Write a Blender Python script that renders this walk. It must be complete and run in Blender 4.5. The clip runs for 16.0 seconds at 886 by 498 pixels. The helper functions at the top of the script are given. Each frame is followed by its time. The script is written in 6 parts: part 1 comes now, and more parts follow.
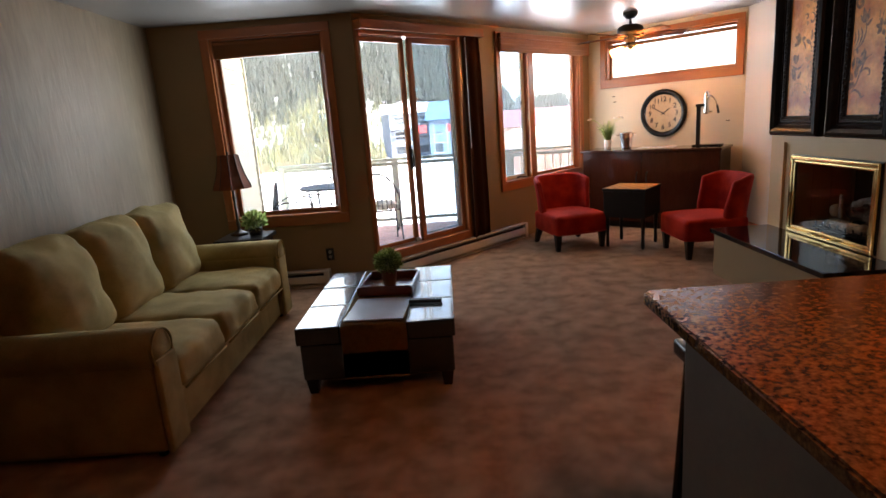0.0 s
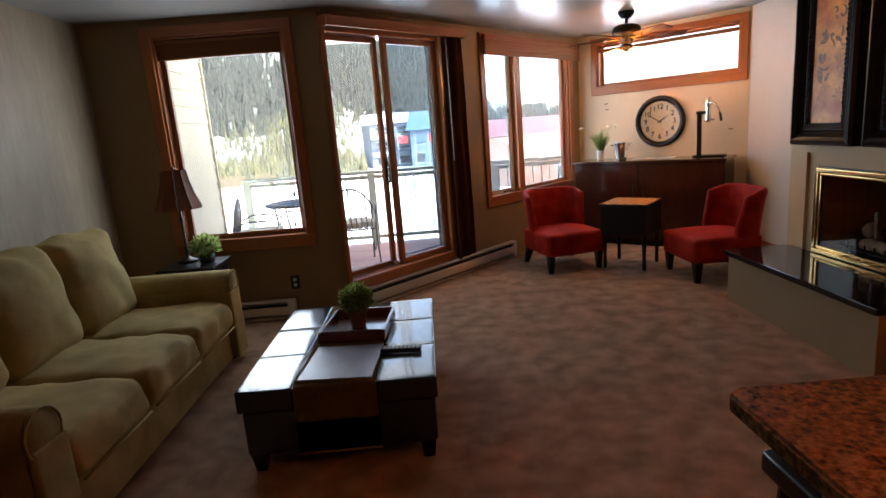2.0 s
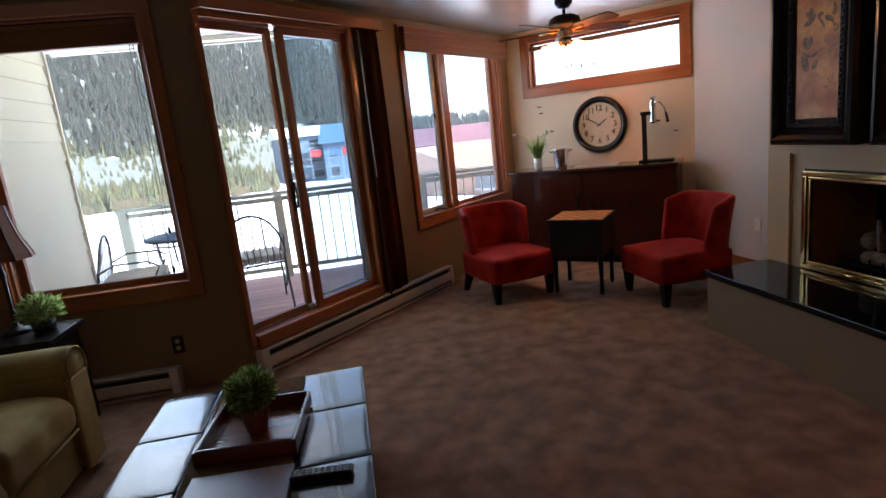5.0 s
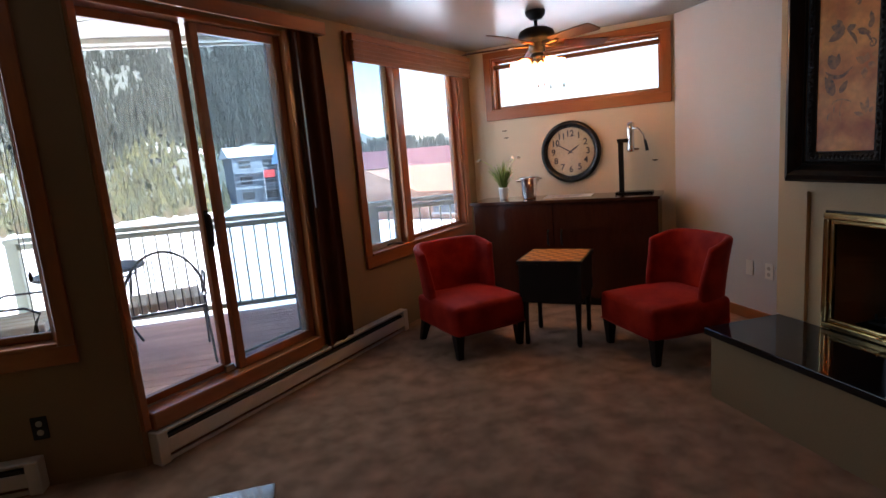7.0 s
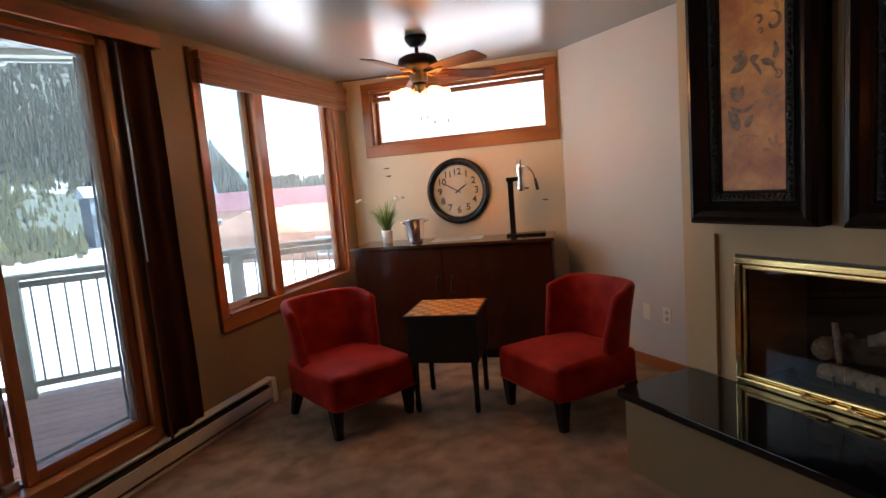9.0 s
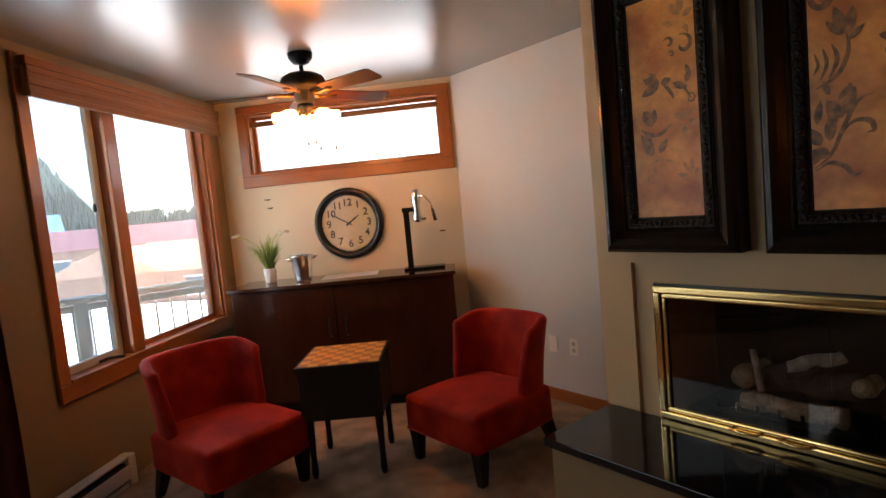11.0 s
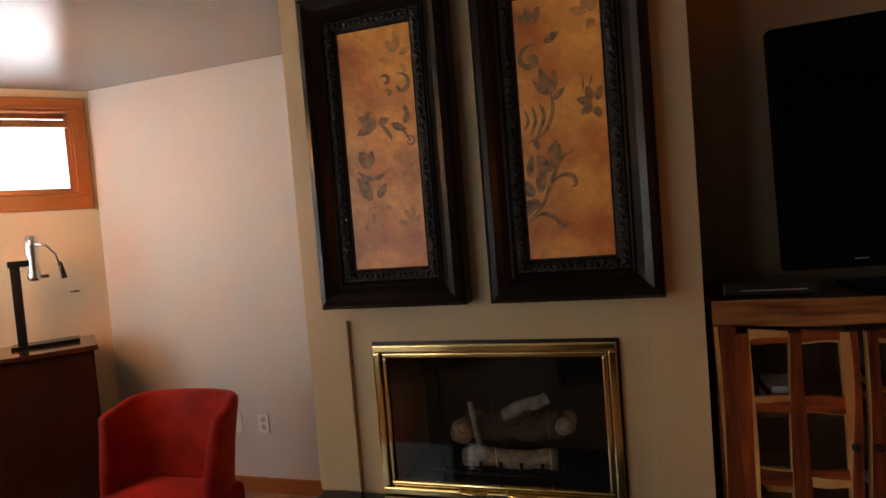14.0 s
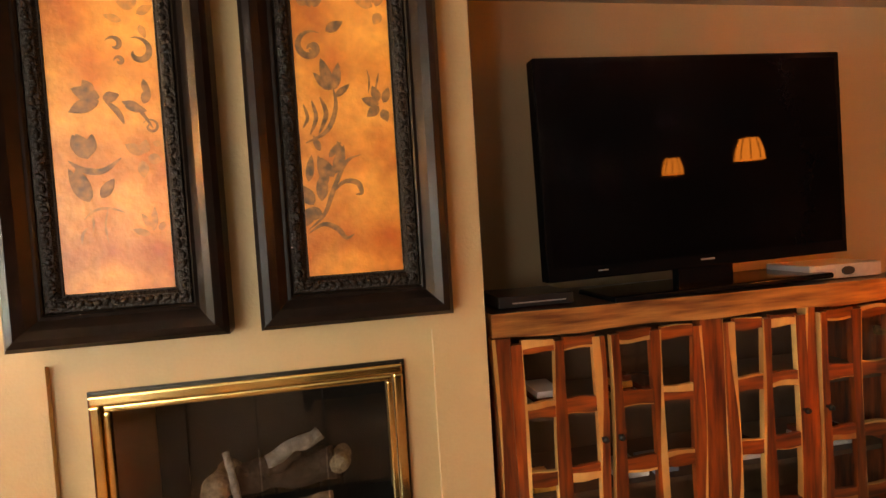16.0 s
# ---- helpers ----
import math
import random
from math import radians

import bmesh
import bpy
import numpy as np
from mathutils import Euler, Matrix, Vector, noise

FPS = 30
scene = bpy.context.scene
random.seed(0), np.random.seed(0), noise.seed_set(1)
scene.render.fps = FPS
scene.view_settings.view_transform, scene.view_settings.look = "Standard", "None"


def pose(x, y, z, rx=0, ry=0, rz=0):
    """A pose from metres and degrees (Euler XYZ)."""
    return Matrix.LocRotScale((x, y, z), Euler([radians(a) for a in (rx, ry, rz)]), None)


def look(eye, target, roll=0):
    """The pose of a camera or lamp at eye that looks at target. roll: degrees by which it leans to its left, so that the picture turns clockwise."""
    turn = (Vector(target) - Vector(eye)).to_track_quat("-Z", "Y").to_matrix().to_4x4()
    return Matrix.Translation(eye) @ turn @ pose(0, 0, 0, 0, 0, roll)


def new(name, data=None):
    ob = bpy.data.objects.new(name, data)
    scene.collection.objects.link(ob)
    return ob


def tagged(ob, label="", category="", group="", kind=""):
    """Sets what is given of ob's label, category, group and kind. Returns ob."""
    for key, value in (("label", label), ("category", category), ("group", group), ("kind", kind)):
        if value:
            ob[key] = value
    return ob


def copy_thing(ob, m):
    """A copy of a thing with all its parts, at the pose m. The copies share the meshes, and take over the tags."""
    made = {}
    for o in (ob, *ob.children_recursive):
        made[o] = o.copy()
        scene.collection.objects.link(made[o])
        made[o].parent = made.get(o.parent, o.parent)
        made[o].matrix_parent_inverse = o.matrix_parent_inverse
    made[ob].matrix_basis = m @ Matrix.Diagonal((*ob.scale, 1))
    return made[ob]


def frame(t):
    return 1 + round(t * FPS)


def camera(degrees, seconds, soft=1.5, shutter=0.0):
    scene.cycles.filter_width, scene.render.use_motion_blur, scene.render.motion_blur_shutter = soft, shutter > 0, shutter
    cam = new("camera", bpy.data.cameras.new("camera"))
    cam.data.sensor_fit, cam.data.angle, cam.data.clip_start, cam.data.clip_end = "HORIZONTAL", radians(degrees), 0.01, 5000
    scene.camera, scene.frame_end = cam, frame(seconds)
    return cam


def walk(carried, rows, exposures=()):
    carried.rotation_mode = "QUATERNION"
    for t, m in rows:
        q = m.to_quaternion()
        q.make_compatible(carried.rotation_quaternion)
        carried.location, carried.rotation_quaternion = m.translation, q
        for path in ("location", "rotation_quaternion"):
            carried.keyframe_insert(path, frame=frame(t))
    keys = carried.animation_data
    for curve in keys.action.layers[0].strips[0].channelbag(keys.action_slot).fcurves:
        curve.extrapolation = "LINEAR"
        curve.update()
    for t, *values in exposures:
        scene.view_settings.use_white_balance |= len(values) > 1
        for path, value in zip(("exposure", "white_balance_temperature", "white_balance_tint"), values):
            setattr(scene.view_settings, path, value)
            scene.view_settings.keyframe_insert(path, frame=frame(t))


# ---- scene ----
cam = camera(76.6, 16.0)
PATH = [
    (0, (0.094, 0.042, 1.447), (0.062, 1.992, 1.005), -4.3),
    (0.5, (0.047, 0.199, 1.447), (0.112, 2.157, 1.046), -5.3),
    (1, (0.044, 0.329, 1.436), (0.153, 2.276, 0.991), -5.0),
    (1.5, (0.091, 0.517, 1.444), (0.126, 2.475, 1.034), -4.2),
    (2, (0.114, 0.66, 1.44), (0.146, 2.617, 1.027), -4.5),
    (2.5, (0.081, 0.825, 1.437), (0.186, 2.785, 1.051), -4.8),
    (3, (0.056, 0.977, 1.432), (0.197, 2.932, 1.038), -5.8),
    (5.5, (0.158, 1.762, 1.433), (0.489, 3.694, 1.035), -6.1),
    (6, (0.224, 1.971, 1.456), (0.523, 3.914, 1.086), -5.7),
    (6.5, (0.267, 2.116, 1.441), (0.589, 4.053, 1.06), -4.7),
    (7, (0.268, 2.268, 1.443), (0.745, 4.18, 1.104), -4.8),
    (7.5, (0.272, 2.422, 1.418), (0.943, 4.274, 1.072), -5.9),
    (8, (0.278, 2.528, 1.421), (1.016, 4.348, 1.046), -5.2),
    (8.5, (0.391, 2.671, 1.427), (1.202, 4.47, 1.104), -4.8),
    (9, (0.498, 2.784, 1.438), (1.362, 4.572, 1.201), -4.7),
    (9.5, (0.548, 2.886, 1.446), (1.54, 4.613, 1.267), -4.8),
    (12, (0.622, 3.262, 1.432), (2.04, 4.667, 1.314), -5.3),
    (12.5, (0.687, 3.325, 1.44), (2.245, 4.577, 1.377), -4.9),
    (13, (0.73, 3.362, 1.435), (2.422, 4.428, 1.388), -3.9),
    (13.5, (0.775, 3.448, 1.446), (2.612, 4.236, 1.387), -4.5),
    (14, (0.794, 3.56, 1.439), (2.706, 4.14, 1.354), -4.6),
    (14.5, (0.812, 3.63, 1.414), (2.768, 4.043, 1.345), -5.1),
    (15, (0.897, 3.709, 1.404), (2.882, 3.937, 1.335), -4.2),
    (15.5, (0.986, 3.745, 1.424), (2.981, 3.626, 1.334), -4.4),
    (16, (1.014, 3.762, 1.428), (2.975, 3.379, 1.34), -3.5),
]
walk(cam, [(t, look(eye, target, roll)) for t, eye, target, roll in PATH],
     exposures=[(0.0, 3.2, 6400, 11), (3.0, 2.65, 6000, 11), (5.5, 2.25, 5600, 11), (8.0, 2.2, 6000, 10), (9.5, 2.65, 6400, 9), (12.5, 2.6, 6900, 11), (14.5, 3.3, 6800, 11), (15.5, 4.25, 8100, 12), (16.0, 4.85, 9000, 13)])

# ---- world, sun and lamps ----
world = bpy.data.worlds.new("world")
scene.world = world
world.use_nodes = True
_wn = world.node_tree.nodes
_sky = _wn.new("ShaderNodeTexSky")
_sky.sky_type, _sky.sun_disc = "NISHITA", False
_sky.sun_elevation, _sky.sun_rotation = radians(50), radians(143)
world.node_tree.links.new(_sky.outputs[0], _wn["Background"].inputs[0])
_wn["Background"].inputs[1].default_value = 0.10
sun = new("sun", bpy.data.lights.new("sun", "SUN"))
sun.data.energy, sun.data.angle, sun.data.color = 5.0, radians(0.5), (1.0, 0.95, 0.87)
sun.matrix_world = look((6, -8, 12), (0, 0, 0))


FAN_W, PENDANT_W = 0.7, 0.6


def window_light(name, m, u0, u1, z0, z1, watts):
    """Snow-reflected daylight entering through one opening."""
    a = bpy.data.lights.new(name, "AREA")
    a.shape, a.size, a.size_y, a.energy, a.color = "RECTANGLE", u1 - u0, z1 - z0, watts, (0.80, 0.905, 1.0)
    ob = new(name, a)
    ob.matrix_world = m @ pose((u0 + u1) / 2, 0.012, (z0 + z1) / 2, -90)
    return ob




# ---- materials ----
def mat(name, col, rough=0.6, metal=0.0, vary=0.15, scale=8.0, bump=0.0, bscale=60.0, col2=None, gloss=None, per=0.0, stretch=(1, 1, 1), sheen=0.0, coat=0.0):
    """A procedural surface: two scales of colour noise, roughness noise and fine relief."""
    m = bpy.data.materials.new(name)
    m.use_nodes = True
    nt = m.node_tree
    n, l = nt.nodes, nt.links
    b = n["Principled BSDF"]
    b.inputs["Roughness"].default_value, b.inputs["Metallic"].default_value = rough, metal
    if sheen:
        b.inputs["Sheen Weight"].default_value = sheen
        b.inputs["Sheen Roughness"].default_value = 0.4
        b.inputs["Sheen Tint"].default_value = (*[min(1, c * 2.5 + 0.1) for c in col], 1)
    if coat:
        b.inputs["Coat Weight"].default_value, b.inputs["Coat Roughness"].default_value = coat, 0.08
    tc = n.new("ShaderNodeTexCoord")
    mp = n.new("ShaderNodeMapping")
    mp.inputs["Scale"].default_value = stretch
    l.new(tc.outputs["Object"], mp.inputs["Vector"])
    big = n.new("ShaderNodeTexNoise")
    big.inputs["Scale"].default_value, big.inputs["Detail"].default_value = scale, 5
    l.new(mp.outputs[0], big.inputs["Vector"])
    fine = n.new("ShaderNodeTexNoise")
    fine.inputs["Scale"].default_value, fine.inputs["Detail"].default_value = bscale, 3
    l.new(mp.outputs[0], fine.inputs["Vector"])
    ramp = n.new("ShaderNodeValToRGB")
    c2 = col2 or tuple(c * (1 - vary) for c in col)
    ramp.color_ramp.elements[0].position, ramp.color_ramp.elements[1].position = 0.32, 0.68
    ramp.color_ramp.elements[0].color, ramp.color_ramp.elements[1].color = (*c2, 1), (*col, 1)
    l.new(big.outputs["Fac"], ramp.inputs[0])
    mix = n.new("ShaderNodeMix")
    mix.data_type, mix.blend_type = "RGBA", "MULTIPLY"
    mix.inputs[0].default_value = min(1.0, vary * 2)
    l.new(ramp.outputs[0], mix.inputs["A"])
    g = n.new("ShaderNodeMapRange")
    g.inputs["From Min"].default_value, g.inputs["From Max"].default_value = 0.3, 0.7
    g.inputs["To Min"].default_value, g.inputs["To Max"].default_value = 0.75, 1.1
    l.new(fine.outputs["Fac"], g.inputs["Value"])
    l.new(g.outputs[0], mix.inputs["B"])
    out = mix.outputs["Result"]
    if per:
        info = n.new("ShaderNodeObjectInfo")
        hsv = n.new("ShaderNodeHueSaturation")
        mr = n.new("ShaderNodeMapRange")
        mr.inputs["To Min"].default_value, mr.inputs["To Max"].default_value = 1 - per, 1 + per
        l.new(info.outputs["Random"], mr.inputs["Value"])
        l.new(mr.outputs[0], hsv.inputs["Value"])
        l.new(out, hsv.inputs["Color"])
        out = hsv.outputs[0]
    l.new(out, b.inputs["Base Color"])
    if gloss:
        r = n.new("ShaderNodeMapRange")
        r.inputs["To Min"].default_value, r.inputs["To Max"].default_value = gloss
        l.new(big.outputs["Fac"], r.inputs["Value"])
        l.new(r.outputs[0], b.inputs["Roughness"])
    if bump:
        bp = n.new("ShaderNodeBump")
        bp.inputs["Strength"].default_value, bp.inputs["Distance"].default_value = bump, 0.01
        l.new(fine.outputs["Fac"], bp.inputs["Height"])
        l.new(bp.outputs[0], b.inputs["Normal"])
    return m


def glass_mat(name, tint=(1, 1, 1), refl=0.06, haze=0.0):
    """A thin pane: mostly see-through, with a little mirror and an optional painted haze."""
    m = bpy.data.materials.new(name)
    m.use_nodes = True
    n, l = m.node_tree.nodes, m.node_tree.links
    n.clear()
    o, mx, tr, gl = n.new("ShaderNodeOutputMaterial"), n.new("ShaderNodeMixShader"), n.new("ShaderNodeBsdfTransparent"), n.new("ShaderNodeBsdfGlossy")
    tr.inputs[0].default_value = (*tint, 1)
    gl.inputs["Roughness"].default_value = 0.01
    lw, pw, mu = n.new("ShaderNodeLayerWeight"), n.new("ShaderNodeMath"), n.new("ShaderNodeMath")
    pw.operation, mu.operation = "POWER", "MULTIPLY_ADD"
    pw.inputs[1].default_value, mu.inputs[1].default_value, mu.inputs[2].default_value = 5.0, 0.9 - refl, refl / 2
    l.new(lw.outputs["Facing"], pw.inputs[0])
    l.new(pw.outputs[0], mu.inputs[0])
    l.new(mu.outputs[0], mx.inputs[0])
    l.new(tr.outputs[0], mx.inputs[1])
    l.new(gl.outputs[0], mx.inputs[2])
    # Pale translucent mix that paints veiling glare over the view outside.
    if haze:
        tl, m2 = n.new("ShaderNodeBsdfTranslucent"), n.new("ShaderNodeMixShader")
        tl.inputs[0].default_value, m2.inputs[0].default_value = (0.8, 0.85, 0.9, 1), haze
        l.new(mx.outputs[0], m2.inputs[1])
        l.new(tl.outputs[0], m2.inputs[2])
        l.new(m2.outputs[0], o.inputs[0])
    else:
        l.new(mx.outputs[0], o.inputs[0])
    return m


def glow(name, col, strength):
    m = bpy.data.materials.new(name)
    m.use_nodes = True
    b = m.node_tree.nodes["Principled BSDF"]
    b.inputs["Base Color"].default_value = (*col, 1)
    b.inputs["Emission Color"].default_value = (*col, 1)
    b.inputs["Emission Strength"].default_value = strength
    return m


M = dict(
    # Tan kept dark to hold the shade on window walls and hearth front.
    wall=mat("shaded_wall_paint", (0.26, 0.172, 0.085), 0.55, vary=0.06, scale=1.5, bump=0.12, bscale=90),
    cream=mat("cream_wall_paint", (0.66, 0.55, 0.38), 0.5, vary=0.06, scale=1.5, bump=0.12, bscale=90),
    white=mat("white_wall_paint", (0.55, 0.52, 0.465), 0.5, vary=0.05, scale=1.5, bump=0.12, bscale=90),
    # Darkened tan: the dimness of the television alcove is in this colour.
    tan=mat("alcove_shade_paint", (0.34, 0.245, 0.14), 0.55, vary=0.06, scale=1.5, bump=0.12, bscale=90),
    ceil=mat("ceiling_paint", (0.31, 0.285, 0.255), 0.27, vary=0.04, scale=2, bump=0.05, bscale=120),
    carpet=mat("carpet", (0.48, 0.282, 0.175), 0.9, vary=0.35, scale=7.0, bump=1.0, bscale=240, col2=(0.21, 0.115, 0.066), sheen=0.3),
    cedar=mat("cedar_trim", (0.40, 0.125, 0.03), 0.32, vary=0.25, scale=6, bump=0.1, bscale=40, stretch=(1, 1, 0.15), coat=0.2),
    cedar_h=mat("cedar_trim_level", (0.40, 0.125, 0.03), 0.32, vary=0.25, scale=6, bump=0.1, bscale=40, stretch=(0.15, 1, 1), coat=0.2),
    glass=glass_mat("window_glass", haze=0.06),
    glass_screen=glass_mat("screened_glass", (0.64, 0.72, 0.77), haze=0.07),
    faux=mat("streaked_plaster", (0.36, 0.28, 0.18), 0.6, vary=0.3, scale=2.2, bump=0.35, bscale=26, col2=(0.20, 0.148, 0.085), stretch=(1, 1, 0.22)),
    heater=mat("heater_enamel", (0.62, 0.57, 0.49), 0.4, vary=0.06),
    heater_dark=mat("heater_slot", (0.02, 0.02, 0.02), 0.7),
    black=mat("black_lacquer", (0.012, 0.011, 0.011), 0.25, vary=0.2),
    granite_black=mat("black_granite", (0.010, 0.011, 0.013), 0.06, vary=0.5, scale=60, bscale=200),
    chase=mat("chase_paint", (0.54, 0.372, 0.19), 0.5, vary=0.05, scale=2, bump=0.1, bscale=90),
)

M.update(
    vinyl=mat("sash_vinyl", (0.55, 0.48, 0.40), 0.4, vary=0.06),
    glass_cool=glass_mat("cool_glass", (0.80, 0.88, 0.95), haze=0.07),
    bronze=mat("dark_bronze", (0.06, 0.045, 0.03), 0.35, metal=0.8),
    alu=mat("aluminium", (0.5, 0.5, 0.5), 0.35, metal=0.9),
    curtain=mat("curtain_cloth", (0.085, 0.026, 0.010), 0.85, vary=0.2, scale=10, bump=0.3, bscale=200),
    blind=mat("blind_wood", (0.26, 0.10, 0.030), 0.4, vary=0.25, scale=8, stretch=(0.1, 1, 1)),
    string=mat("cord_string", (0.6, 0.55, 0.45), 0.8),
    ivory=mat("ivory_plastic", (0.72, 0.67, 0.55), 0.35, vary=0.03),
    socket=mat("socket_plastic", (0.45, 0.41, 0.33), 0.4),
    soot=mat("soot", (0.012, 0.011, 0.010), 0.9, vary=0.4),
    brass=mat("polished_brass", (0.90, 0.63, 0.26), 0.12, metal=1.0, vary=0.08, scale=5, gloss=(0.08, 0.24)),
    smoked=glass_mat("smoked_glass", (0.74, 0.71, 0.68), 0.08),
    bark_pale=mat("pale_log", (0.72, 0.56, 0.38), 0.9, vary=0.5, scale=35, bump=0.9, bscale=80),
    bark_dark=mat("charred_log", (0.16, 0.10, 0.07), 0.9, vary=0.6, scale=25, bump=0.9, bscale=70),
    bark_ash=mat("ashen_log", (0.74, 0.67, 0.60), 0.9, vary=0.5, scale=30, bump=0.9, bscale=70),
    iron=mat("cast_iron", (0.02, 0.02, 0.02), 0.6, metal=0.5),
    frame_dark=mat("dark_frame", (0.014, 0.009, 0.007), 0.28, vary=0.5, scale=18, bump=0.1, bscale=40),
    frame_carved=mat("carved_frame", (0.022, 0.015, 0.010), 0.35, vary=0.6, scale=60, bump=0.9, bscale=110),
    painting=mat("copper_painting", (0.98, 0.42, 0.085), 0.34, vary=0.30, scale=5.5, bump=0.25, bscale=30, col2=(0.50, 0.11, 0.018)),
    paint_dark=mat("painted_green", (0.13, 0.075, 0.035), 0.5, vary=0.4, scale=40, col2=(0.46, 0.18, 0.05)),
    paint_faint=mat("faded_paint", (0.42, 0.18, 0.06), 0.5, vary=0.4, scale=40, col2=(0.70, 0.27, 0.055)),
    sofa=mat("olive_microfibre", (0.40, 0.30, 0.12), 0.85, vary=0.3, scale=5, bump=0.25, bscale=220, sheen=0.35, col2=(0.21, 0.16, 0.058)),
    leather=mat("black_leather", (0.016, 0.015, 0.016), 0.2, vary=0.3, scale=7, bump=0.2, bscale=150, gloss=(0.14, 0.26), coat=0.8),
    runner=mat("tan_runner", (0.31, 0.205, 0.095), 0.9, vary=0.25, scale=40, bump=0.5, bscale=300),
    traywood=mat("tray_wood", (0.16, 0.045, 0.022), 0.25, vary=0.3, scale=9, stretch=(0.2, 1, 1), coat=0.4),
    terracotta=mat("brown_pot", (0.20, 0.10, 0.055), 0.7, vary=0.3, scale=20),
    grass=mat("plant_green", (0.17, 0.27, 0.07), 0.6, vary=0.5, scale=40, col2=(0.05, 0.09, 0.02)),
    grass_pale=mat("plant_pale_green", (0.48, 0.56, 0.20), 0.6, vary=0.4, scale=40),
    tuft=mat("flower_tuft", (0.75, 0.70, 0.58), 0.9),
    bluebook=mat("blue_cover", (0.34, 0.40, 0.52), 0.3, vary=0.1),
    paper=mat("paper", (0.72, 0.70, 0.68), 0.6, vary=0.03),
    plastic=mat("black_plastic", (0.015, 0.015, 0.016), 0.35, vary=0.2),
    button=mat("grey_button", (0.35, 0.35, 0.36), 0.5),
    granite=mat("brown_granite", (0.20, 0.105, 0.042), 0.16, vary=0.6, scale=75, bscale=190, col2=(0.040, 0.018, 0.009)),
    bodywood=mat("counter_body", (0.13, 0.105, 0.075), 0.5, vary=0.15),
    velvet=mat("red_velvet", (0.36, 0.020, 0.007), 0.55, vary=0.3, scale=7, bump=0.15, bscale=220, sheen=0.5, col2=(0.20, 0.006, 0.003)),
    legwood=mat("black_leg", (0.014, 0.010, 0.008), 0.35),
    mahogany=mat("dark_mahogany", (0.055, 0.014, 0.006), 0.24, vary=0.3, scale=5, stretch=(1, 1, 0.12), bump=0.05, coat=0.3),
    mahogany_h=mat("dark_mahogany_top", (0.065, 0.018, 0.009), 0.16, vary=0.3, scale=5, stretch=(0.12, 1, 1), coat=0.4),
    square_lt=mat("maple_square", (0.80, 0.36, 0.07), 0.3, vary=0.15, scale=25, per=0.12),
    square_dk=mat("walnut_square", (0.40, 0.12, 0.022), 0.3, vary=0.2, scale=25, per=0.12),
    chrome=mat("chrome", (0.90, 0.90, 0.90), 0.16, metal=1.0, vary=0.04),
    clockface=mat("clock_face", (0.56, 0.44, 0.25), 0.6, vary=0.15, scale=10),
    ink=mat("black_ink", (0.015, 0.012, 0.010), 0.6),
    white_pot=mat("white_ceramic", (0.78, 0.76, 0.72), 0.3, vary=0.04),
    shade=mat("brown_shade", (0.16, 0.055, 0.022), 0.8, vary=0.25, scale=20, bump=0.3, bscale=150),
    lampmetal=mat("lamp_base", (0.035, 0.022, 0.015), 0.4, metal=0.3, vary=0.3),
    blade=mat("fan_blade", (0.11, 0.035, 0.012), 0.55, vary=0.3, scale=6, stretch=(0.2, 1, 1)),
    tv=mat("tv_screen", (0.002, 0.002, 0.0025), 0.03, vary=0.1),
    tvframe=mat("tv_bezel", (0.004, 0.004, 0.0045), 0.15),
    silver=mat("silver_plastic", (0.45, 0.44, 0.42), 0.3, metal=0.4),
    sheesham=mat("sheesham", (0.31, 0.062, 0.014), 0.3, vary=0.45, scale=44, bump=0.08, bscale=50, stretch=(1, 1, 0.10), col2=(0.065, 0.013, 0.005), per=0.35, coat=0.25),
    sheesham_h=mat("sheesham_level", (0.33, 0.068, 0.015), 0.3, vary=0.45, scale=44, bump=0.08, bscale=50, stretch=(1, 0.10, 1), col2=(0.065, 0.013, 0.005), per=0.35, coat=0.25),
    sapwood=mat("sapwood", (0.74, 0.44, 0.16), 0.3, vary=0.3, scale=9, bump=0.08, bscale=50, stretch=(1, 0.4, 0.25), col2=(0.38, 0.13, 0.035), per=0.15, coat=0.25),
    cab_inside=mat("cabinet_inside", (0.10, 0.05, 0.025), 0.6, vary=0.3),
    clock_glass=glass_mat("clock_glass"),
    bronze_lt=mat("aged_brass", (0.35, 0.20, 0.08), 0.35, metal=0.8, vary=0.2),
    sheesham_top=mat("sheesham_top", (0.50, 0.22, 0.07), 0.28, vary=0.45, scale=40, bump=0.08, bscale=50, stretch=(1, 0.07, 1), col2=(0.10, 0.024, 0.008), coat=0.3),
    # Near-black wood that carries the shade on the cabinet top.
    top_shade=mat("shaded_cabinet_top", (0.030, 0.010, 0.005), 0.3, vary=0.4, scale=30, stretch=(1, 0.08, 1)),
    opal=glow("opal_glass", (1.0, 0.47, 0.13), 4.8),
    pendant=glow("lit_amber_shade", (1.0, 0.27, 0.040), 4.0),
    siding=mat("cream_siding", (0.80, 0.74, 0.50), 0.6, vary=0.06, scale=3, stretch=(1, 1, 3)),
    deck=mat("deck_board", (0.80, 0.46, 0.38), 0.7, vary=0.25, scale=5, stretch=(0.15, 1, 1), bump=0.2, per=0.12),
    rail=mat("deck_rail", (0.50, 0.52, 0.38), 0.6, vary=0.15),
    soffit=mat("soffit", (0.75, 0.70, 0.58), 0.6, vary=0.05),
    snow=mat("snow", (0.86, 0.87, 0.90), 0.7, vary=0.05, scale=0.15, bump=0.0, bscale=3),
    wire=mat("wrought_iron", (0.02, 0.02, 0.022), 0.5, metal=0.3),
    cushion=mat("striped_cushion", (0.62, 0.55, 0.42), 0.8, vary=0.1),
)


